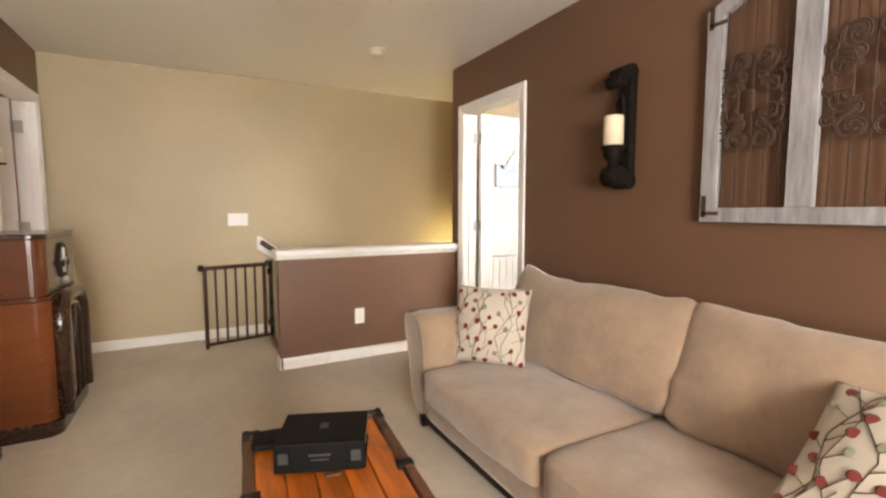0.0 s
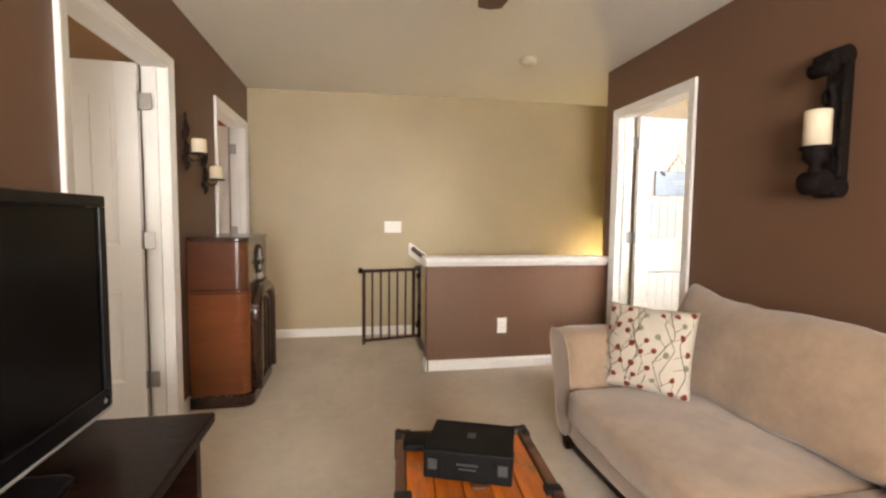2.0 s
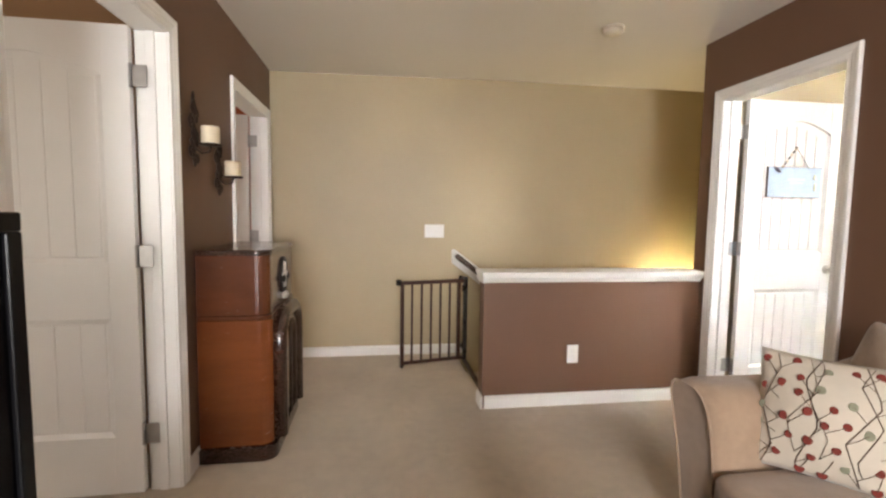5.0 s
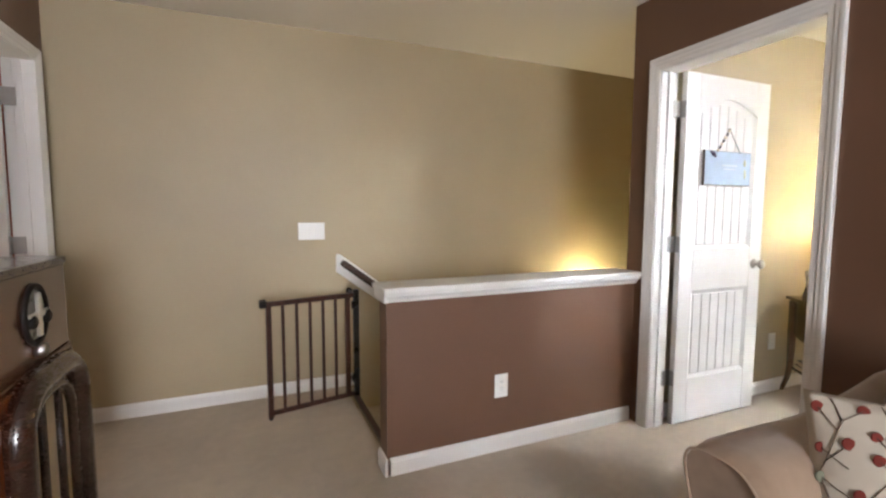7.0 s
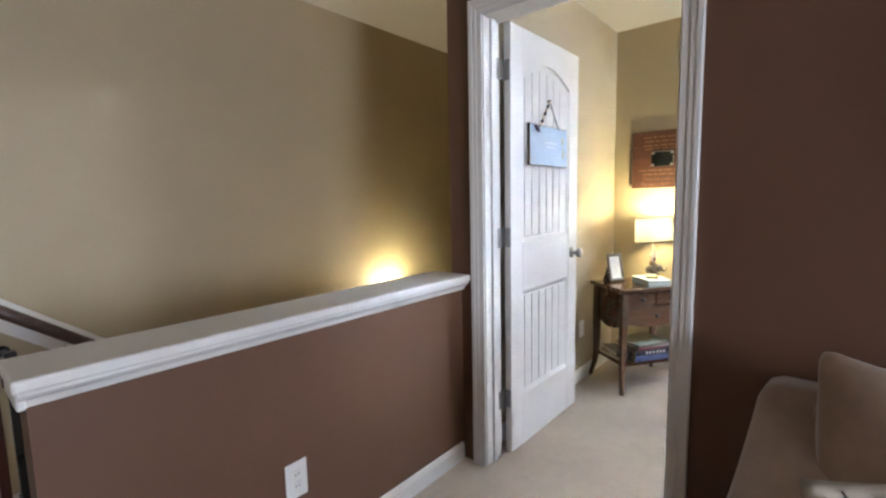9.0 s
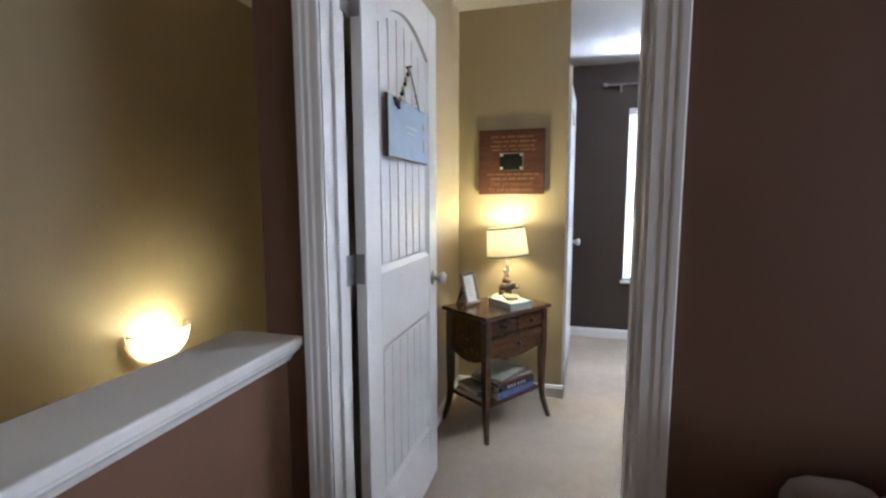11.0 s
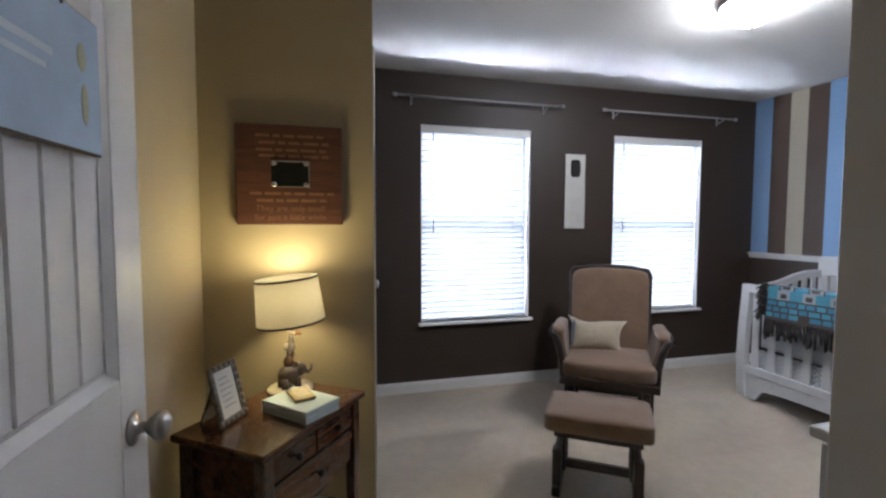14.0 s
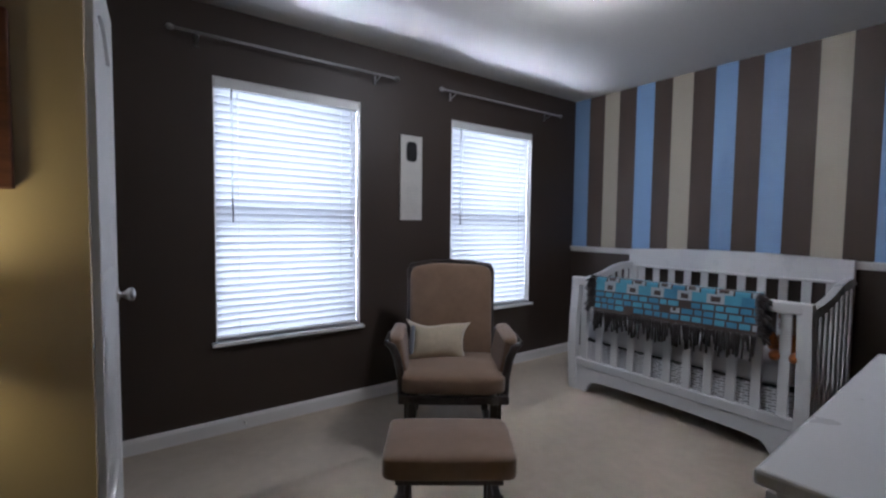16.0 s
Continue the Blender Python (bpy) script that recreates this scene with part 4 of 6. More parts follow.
big_book()
sl2 = thing("leather_pouch", pose(0.125, 1.620, 0.4885, 0, 0, -12), "flat black leather pouch lying beside the book", "pouch")
part("pouch", soft_box(bmesh.new(), 0.09, 0.10, 0.022, 6, (0, 0, 0.003), 0.002, 6, 4, Matrix.Translation((0, 0, 0.0125))), M_leather, sl2)


def radio():
    r = thing("console_radio", pose(-1.098, 3.565, 0), "antique wooden console radio with a round dial beside the doors", "radio")
    M_lo = wood("orange_veneer", (0.115, 0.031, 0.010), (0.185, 0.052, 0.015), (1.2, 1.2, 5), 0.22, 0.5, 1.2)
    M_up = wood("walnut_veneer", (0.068, 0.019, 0.009), (0.115, 0.034, 0.014), (2, 2, 5), 0.22, 0.5, 1.2)
    M_dk = wood("dark_lacquer_wood", (0.012, 0.006, 0.004), (0.05, 0.018, 0.010), (2, 2, 9), 0.25, 0.5, 2.0)

    def plan(hw, d, rad, back=0.0):
        out = [(back, -hw)]
        for k in range(7):
            a = -math.pi / 2 + math.pi / 2 * k / 6
            out.append((d - rad + rad * math.cos(a), -hw + rad + rad * math.sin(a)))
        for k in range(7):
            a = math.pi / 2 * k / 6
            out.append((d - rad + rad * math.cos(a), hw - rad + rad * math.sin(a)))
        out.append((back, hw))
        return out

    def body(name, hw, d, rad, z0, z1, m, label=""):
        bm = prism(bmesh.new(), plan(hw, d, rad), z0, z1, "z")
        bmesh.ops.bevel(bm, geom=[e for e in bm.edges if abs(e.verts[0].co.z - e.verts[1].co.z) < 1e-5], offset=0.006, segments=2, profile=0.5, affect="EDGES")
        return part(name, bm, m, r, label)
    body("plinth", 0.362, 0.372, 0.075, 0.0, 0.075, M_dk, "dark lacquered plinth")
    body("lower_case", 0.345, 0.352, 0.065, 0.0755, 0.715, M_lo, "orange-brown veneered case")
    body("waist_moulding", 0.343, 0.350, 0.065, 0.7155, 0.737, M_up)
    body("upper_case", 0.340, 0.342, 0.065, 0.7375, 1.036, M_up, "walnut veneered upper case")
    body("top", 0.347, 0.349, 0.07, 1.0365, 1.062, M_dk, "dark polished top")
    # arched bolection round the speaker cloth
    def arch(hw, top, x, rad, mat_, name):
        pts = [(x, -hw, 0.085), (x, -hw, top - 0.14)]
        pts += [(x, -hw + 0.14 - 0.14 * math.cos(a), top - 0.14 + 0.14 * math.sin(a)) for a in (math.pi / 2 * k / 6 for k in range(1, 7))]
        pts += [(x, -p[1], p[2]) for p in pts[::-1]]
        part(name, tube(bmesh.new(), pts, rad, 10), mat_, r)
    part("speaker_cloth", boxes((0.348, 0.359, -0.19, 0.19, 0.10, 0.66), bevel=0.002, seg=1), fabric("speaker_cloth", (0.34, 0.25, 0.13), 0.2, 250.0), r, "faded tan speaker cloth")
    arch(0.245, 0.705, 0.372, 0.040, M_dk, "outer_arch")
    arch(0.185, 0.650, 0.366, 0.020, M_dk, "inner_arch")
    for y in (-0.07, 0.07):
        part("speaker_bar", tube(bmesh.new(), [(0.366, y, 0.085), (0.366, y, 0.66)], 0.014, 10), M_dk, r)
    rim = tube(bmesh.new(), [(0.346, 0.082 * math.cos(a), 0.90 + 0.092 * math.sin(a)) for a in (2 * math.pi * k / 28 for k in range(28))], 0.010, 8, True)
    part("dial_ring", rim, M_iron, r, "dark bronze dial ring")
    part("dial_face", moved(lathe(bmesh.new(), [(0.08, 0.0), (0.078, 0.004)], 28), Matrix.Translation((0.3425, 0, 0.90)) @ Matrix.Rotation(radians(90), 4, "Y")), mat("dial_face", (0.16, 0.15, 0.13), 0.3, 0.2, 30, 0.0), r)
    hand = boxes((0.350, 0.362, -0.012, 0.012, 0.83, 0.97), (0.350, 0.360, -0.07, 0.07, 0.89, 0.91), bevel=0.003)
    part("dial_pointer", hand, M_steel, r)
    for y in (-0.055, 0.055):
        part("dial_knob", moved(lathe(bmesh.new(), [(0.022, 0), (0.02, 0.022), (0.012, 0.026)], 16), Matrix.Translation((0.343, y, 0.885)) @ Matrix.Rotation(radians(90), 4, "Y")), M_iron, r)
    part("tuning_knob", moved(lathe(bmesh.new(), [(0.024, 0), (0.022, 0.024), (0.012, 0.03)], 16), Matrix.Translation((0.343, 0, 0.785)) @ Matrix.Rotation(radians(90), 4, "Y")), M_steel, r, "worn metal tuning knob")
    for o in r.children_recursive:
        o.data.transform(Matrix.Diagonal((1, 1, 1.022, 1)))


radio()


def tv_set():
    s = thing("tv_stand", pose(-0.80, 1.132, 0), "dark espresso wooden television stand", "tv stand")
    part("top", boxes((-0.285, 0.27, -0.66, 0.66, 0.535, 0.57), bevel=0.006), M_espresso, s)
    for y in (-0.60, 0.60):
        part("side_panel", boxes((-0.27, 0.235, y - 0.02, y + 0.02, 0.0, 0.535), bevel=0.003), M_espresso, s)
    part("back_panel", boxes((-0.27, -0.258, -0.58, 0.58, 0.06, 0.535)), M_espresso, s)
    for z in (0.06, 0.29):
        part("shelf", boxes((-0.257, 0.225, -0.58, 0.58, z, z + 0.022), bevel=0.002, seg=1), M_espresso, s)
    part("divider", boxes((-0.257, 0.22, -0.012, 0.012, 0.083, 0.535)), M_espresso, s)
    part("toe_rail", boxes((0.18, 0.2, -0.58, 0.58, 0.0, 0.06)), M_espresso, s)
    p = thing("media_player", pose(-0.83, 1.43, 0.312), "black disc player on the shelf of the stand", "media player")
    part("case", boxes((-0.15, 0.15, -0.19, 0.19, 0.006, 0.05), bevel=0.003), M_black, p)
    part("display", boxes((0.15, 0.1512, -0.06, 0.06, 0.02, 0.038)), M_grey, p)
    for x, y in ((-0.12, -0.16), (0.12, -0.16), (-0.12, 0.16), (0.12, 0.16)):
        part("foot", boxes((x - 0.01, x + 0.01, y - 0.01, y + 0.01, 0, 0.006)), M_black, p)
    t = thing("television", pose(-0.84, 1.195, 0.5705), "black flat-screen television, switched off", "television")
    M_gloss = mat("gloss_black_bezel", (0.005, 0.005, 0.006), 0.3, 0.1, 8.0, 0.0, spec=0.15)
    M_screen = mat("dark_screen", (0.003, 0.003, 0.004), 0.22, 0.0, 8.0, 0.0, spec=0.10)
    part("foot", soft_box(bmesh.new(), 0.24, 0.46, 0.022, 8, (0, 0, 0.003), 0, 6, 0, Matrix.Translation((0, 0, 0.0145))), M_gloss, t)
    part("neck", boxes((-0.03, 0.02, -0.06, 0.06, 0.02, 0.09), bevel=0.01), M_gloss, t)
    part("back_shell", boxes((-0.06, 0.012, -0.52, 0.52, 0.07, 0.685), bevel=0.02), M_gloss, t)
    bz = 0.032
    part("bezel", boxes((0.010, 0.038, -0.538, 0.538, 0.068, 0.068 + 0.055), (0.010, 0.038, -0.538, 0.538, 0.702 - bz, 0.702), (0.010, 0.038, -0.538, -0.538 + bz, 0.123, 0.702 - bz), (0.010, 0.038, 0.538 - bz, 0.538, 0.123, 0.702 - bz), bevel=0.004), M_gloss, t, "glossy black bezel")
    part("screen", boxes((0.012, 0.030, -0.505, 0.505, 0.124, 0.668)), M_screen, t, "dark matte screen")
    part("trim_strip", boxes((0.012, 0.0395, -0.537, 0.537, 0.058, 0.067), bevel=0.002, seg=1), M_grey, t, "grey strip under the screen")
    part("power_light", moved(lathe(bmesh.new(), [(0.008, 0), (0.006, 0.002)], 14), Matrix.Translation((0.0385, 0.497, 0.095)) @ Matrix.Rotation(radians(90), 4, "Y")), M_grey, t)


tv_set()


# ---- loft wall pieces ----
M_washed = wood("whitewashed_wood", (0.17, 0.165, 0.168), (0.40, 0.395, 0.41), (8, 8, 1), 0.75, 0.0, 4.0)
M_rust = mat("rusted_iron", (0.075, 0.045, 0.030), 0.7, 0.3, 30.0, 0.5, 150.0, 0.001, metal=0.4)


def spiral(c, r0, r1, turns, start, n=26):
    return [(0, c[0] + (r0 + (r1 - r0) * k / n) * math.cos(start + turns * 2 * math.pi * k / n), c[1] + (r0 + (r1 - r0) * k / n) * math.sin(start + turns * 2 * math.pi * k / n)) for k in range(n + 1)]


def wall_gate():
    """Arched garden-gate panel: whitewashed frame round two fields of iron scrollwork; local y runs along the wall."""
    g = thing("wall_decor", pose(1.972, 1.052, 1.157), "whitewashed wooden gate panel with rusty iron scrollwork on the wall", "wall decor")
    hw, sh, peak = 0.380, 0.905, 1.03
    def arch_z(y, inset=0.0):
        return sh + (peak - sh) * math.cos(math.pi / 2 * min(1, abs(y) / hw)) - inset
    part("stile", boxes((-0.014, 0.018, -hw, -hw + 0.070, 0, sh), bevel=0.003), M_washed, g)
    part("stile", boxes((-0.014, 0.018, hw - 0.070, hw, 0, sh), bevel=0.003), M_washed, g)
    part("mullion", boxes((-0.016, 0.018, -0.045, 0.045, 0.0635, peak - 0.066), bevel=0.003), M_washed, g)
    part("bottom_rail", boxes((-0.0145, 0.018, -hw + 0.0705, hw - 0.0705, 0, 0.063), bevel=0.003), M_washed, g)
    n = 20
    ys = [-hw + 2 * hw * k / n for k in range(n + 1)]
    bm = prism(bmesh.new(), [(y, arch_z(y, 0.062)) for y in ys] + [(y, arch_z(y) + 0.001) for y in ys[::-1]], -0.015, 0.0175, "x")
    part("arched_rail", bm, M_washed, g)
    for s in (-1, 1):
        for z in (0.03, 0.84):
            bm = boxes((-0.0185, -0.0145, min(s * (hw - 0.012), s * (hw - 0.085)), max(s * (hw - 0.012), s * (hw - 0.085)), z, z + 0.016), (-0.0185, -0.0145, min(s * (hw - 0.012), s * (hw - 0.03)), max(s * (hw - 0.012), s * (hw - 0.03)), z - 0.01, z + 0.085))
            part("corner_iron", bm, M_rust, g, "rusty corner brace")
        c = s * 0.19
        for k in range(5):
            y = c + (k - 2) * 0.054
            part("iron_rod", tube(bmesh.new(), [(0.004, y, 0.06), (0.004, y, arch_z(y, 0.05))], 0.0035, 6), M_rust, g)
        zc = 0.50
        # hearts above and below, paired scrolls at the sides
        for sy in (-1, 1):
            for sz in (-1, 1):
                for dy, dz, r, turns, st_ in ((0.047, 0.158, 0.056, 1.7, -1.75), (0.046, 0.158, 0.050, 1.2, -1.5), (0.082, 0.058, 0.052, -1.6, 3.3), (0.070, 0.045, 0.034, -1.5, 3.0),
                                              (0.118, 0.128, 0.030, 1.5, -2.2), (0.120, 0.020, 0.026, -1.5, 2.6), (0.040, 0.092, 0.024, 1.4, 0.6)):
                    pts = spiral((0, 0), r, r * 0.22, turns, st_)
                    pts = [(-0.004, c + sy * (dy + p[1]), zc + sz * (dz + p[2])) for p in pts]
                    part("scroll", tube(bmesh.new(), pts, 0.0036, 6), M_rust, g)
        part("collar", boxes((-0.012, 0.006, c - 0.010, c + 0.010, zc - 0.04, zc + 0.04), bevel=0.004), M_rust, g, "dark iron collar")


wall_gate()

M_candle = mat("ivory_wax", (0.80, 0.70, 0.52), 0.55, 0.04, 20.0, 0.15, 60.0, 0.001)
M_wick = mat("wick", (0.02, 0.015, 0.012), 0.9, 0.1, 40.0, 0.0)
M_blackwood = wood("black_distressed_wood", (0.004, 0.003, 0.003), (0.012, 0.007, 0.005), (8, 8, 1), 0.7, 0.0, 5.0, spec=0.15)


def candle(bm_m, r, h, parent):
    c = part("candle", moved(lathe(bmesh.new(), [(r, 0), (r, h - 0.006), (r * 0.93, h), (r * 0.75, h - 0.006), (0.004, h - 0.009)], 22), bm_m), M_candle, parent, "ivory pillar candle")
    part("wick", moved(tube(bmesh.new(), [(0, 0, h - 0.01), (0.002, 0, h + 0.01)], 0.0016, 5), bm_m), M_wick, c)


def corbel_sconce():
    s = thing("candle_sconce", pose(XS, 1.855, 1.322), "black carved wooden corbel sconce with an ivory candle", "candle sconce")
    part("backboard", boxes((-0.050, -0.001, -0.042, 0.042, 0.03, 0.60), bevel=0.008), M_blackwood, s)
    part("backboard_inset", boxes((-0.058, -0.051, -0.022, 0.022, 0.12, 0.50), bevel=0.004), M_blackwood, s)
    # carved leaf down the middle of the board
    wave = [(-0.060 - 0.010 * math.sin(4.5 * math.pi * k / 16), 0, 0.15 + 0.34 * k / 16) for k in range(17)]
    part("carved_leaf", tube(bmesh.new(), wave, [0.010 + 0.010 * abs(math.sin(4.5 * math.pi * k / 16)) for k in range(17)], 8), M_blackwood, s)
    for z in (0.20, 0.32, 0.44):
        for sy in (-1, 1):
            part("carved_lobe", ball(bmesh.new(), (-0.050, sy * 0.036, z), 0.014, 0.016, 0.034, 10, 8), M_blackwood, s)

    def roll(x, z, r, w, name):
        part(name, tube(bmesh.new(), [(x, -w, z), (x, -w * 0.9, z), (x, w * 0.9, z), (x, w, z)], [r * 0.8, r, r, r * 0.8], 18), M_blackwood, s)
    roll(-0.045, 0.60, 0.040, 0.052, "top_scroll")
    roll(-0.118, 0.545, 0.032, 0.050, "top_scroll")
    part("top_bridge", boxes((-0.125, -0.04, -0.046, 0.046, 0.555, 0.61), bevel=0.012), M_blackwood, s)
    roll(-0.045, 0.045, 0.045, 0.052, "bottom_scroll")
    roll(-0.118, 0.065, 0.052, 0.050, "bottom_scroll")
    part("neck", moved(lathe(bmesh.new(), [(0.030, 0.0), (0.022, 0.03), (0.045, 0.055), (0.050, 0.075), (0.045, 0.09), (0.060, 0.10), (0.060, 0.112)], 20), Matrix.Translation((-0.125, 0, 0.108))), M_blackwood, s)
    candle(Matrix.Translation((-0.125, 0, 0.221)), 0.050, 0.152, s)


corbel_sconce()


M_scrolled = mat("rusty_brown_iron", (0.030, 0.016, 0.011), 0.6, 0.3, 25.0, 0.5, 90.0, 0.002, metal=0.4)


def iron_sconce(y, z, label):
    s = thing("iron_sconce", pose(XL, y, z), label, "candle sconce", "iron candle sconces")
    bm = bmesh.new()
    tube(bm, [(0.012, 0, -0.075), (0.012, 0, 0.245)], 0.007, 8)
    part("stem", bm, M_scrolled, s)
    for z in (0.185, 0.065):
        part("diamond", tube(bmesh.new(), [(0.016, 0, z + 0.045), (0.016, 0.030, z), (0.016, 0, z - 0.045), (0.016, -0.030, z)], 0.006, 6, True), M_scrolled, s)
    for y, z in ((0.034, 0.135), (-0.034, 0.135), (0.034, 0.02), (-0.034, 0.02), (0.0, 0.245), (0.0, -0.075)):
        leaf = moved(ball(bmesh.new(), (0, 0, 0), 0.007, 0.013, 0.022, 8, 6), Matrix.Translation((0.016, y, z)) @ Matrix.Rotation(-12 * y, 4, "X"))
        part("leaf", leaf, M_scrolled, s)
    for c, r, st_, d in (((0.03, 0.17), 0.036, 3.1, 1), ((-0.03, 0.12), 0.034, 0.0, -1), ((0.028, 0.06), 0.030, 3.1, 1), ((-0.03, -0.02), 0.036, 0.2, -1), ((0.03, -0.05), 0.028, 3.2, 1)):
        part("scroll", tube(bmesh.new(), [(0.014, p[1], p[2]) for p in spiral(c, r, 0.008, 1.3 * d, st_)], 0.006, 7), M_scrolled, s)
    part("arm", tube(bmesh.new(), [(0.012, 0, 0.0), (0.05, 0, -0.03), (0.085, 0, -0.02), (0.09, 0, 0.005)], 0.006, 8), M_scrolled, s)
    part("dish", moved(lathe(bmesh.new(), [(0.012, 0), (0.05, 0.004), (0.054, 0.012), (0.046, 0.008), (0.01, 0.008)], 20), Matrix.Translation((0.09, 0, 0.004))), M_scrolled, s)
    candle(Matrix.Translation((0.09, 0, 0.0125)), 0.042, 0.088, s)


iron_sconce(3.25, 1.585, "black iron scroll sconce with an ivory candle, hung higher")
iron_sconce(3.585, 1.455, "black iron scroll sconce with an ivory candle, hung lower")


def ceiling_fan():
    f = thing("ceiling_fan", pose(0.475, 1.60, H), "brown-bladed ceiling fan with an assumed, faintly glowing glass bowl", "ceiling fan")
    M_bronze = mat("bronze", (0.06, 0.035, 0.022), 0.4, 0.2, 20.0, 0.1, 200.0, 0.0004, metal=0.8)
    part("canopy", lathe(bmesh.new(), [(0.02, -0.06), (0.05, -0.05), (0.065, -0.001)]), M_bronze, f)
    part("rod", lathe(bmesh.new(), [(0.012, -0.17), (0.012, -0.05)], 12), M_bronze, f)
    part("motor", lathe(bmesh.new(), [(0.05, -0.31), (0.105, -0.29), (0.115, -0.24), (0.10, -0.19), (0.03, -0.165)]), M_bronze, f)
    M_blade = wood("brown_fan_blade", (0.06, 0.024, 0.014), (0.15, 0.065, 0.035), (1, 10, 10), 0.4, 0.2)
    for k in range(5):
        a = radians(84.5 + 72 * k)
        m = Matrix.Rotation(a, 4, "Z") @ Matrix.Rotation(radians(11), 4, "X")
        bl = prism(bmesh.new(), [(0.18, -0.05), (0.66, -0.068), (0.732, -0.055), (0.75, 0.0), (0.732, 0.055), (0.66, 0.068), (0.18, 0.05)], -0.247, -0.241, "z")
        b = part("blade", moved(bl, Matrix.Translation((0, 0, 0)) @ Matrix.Rotation(a, 4, "Z")), M_blade, f)
        part("blade_arm", moved(boxes((0.09, 0.22, -0.018, 0.018, -0.256, -0.249), bevel=0.003), Matrix.Rotation(a, 4, "Z")), M_bronze, b)
    # the bowl is unseen; its weak glow is added to lift the walls
    part("light_bowl", lathe(bmesh.new(), [(0.012, -0.425), (0.07, -0.41), (0.115, -0.37), (0.13, -0.325), (0.05, -0.312)], 28), glow("added_fan_bowl_glow", (1.0, 0.76, 0.50), ADDED_FAN_GLOW), f, "assumed frosted glass bowl with an added faint glow")


ceiling_fan()

ss = thing("stair_sconce", pose(2.66, YO, 0.495), "lit glass half-bowl wall light above the stairs", "wall light")
bm = bmesh.new()
rings = []
for k in range(9):
    v = k / 8
    r, z = 0.165 * math.sin(math.pi / 2 * (0.12 + 0.88 * v)), 0.155 * (1 - math.cos(math.pi / 2 * v))
    rings.append([bm.verts.new((r * math.cos(a), -r * 0.75 * math.sin(a) - 0.004, z)) for a in (math.pi * j / 16 for j in range(17))])
for A, B in zip(rings, rings[1:]):
    for j in range(16):
        bm.faces.new((A[j], A[j + 1], B[j + 1], B[j])).smooth = True
part("bowl", bm, sheer("frosted_amber_glass", (0.92, 0.80, 0.56), 0.75, 0.4), ss, "frosted glass half bowl")
part("back_plate", boxes((-0.05, 0.05, -0.012, -0.001, 0.02, 0.12), bevel=0.003), M_steel, ss)
part("rim", tube(bmesh.new(), [(0.166 * math.cos(a), -0.1245 * math.sin(a) - 0.004, 0.156) for a in (math.pi * j / 16 for j in range(17))], 0.003, 6), M_steel, ss)


# ---- nursery ----
M_walnut = wood("walnut_table_wood", (0.034, 0.013, 0.006), (0.125, 0.052, 0.022), (1, 12, 12), 0.24, 0.5)
M_walnut_up = wood("walnut_leg_wood", (0.028, 0.011, 0.005), (0.095, 0.040, 0.018), (12, 12, 1), 0.28, 0.4)


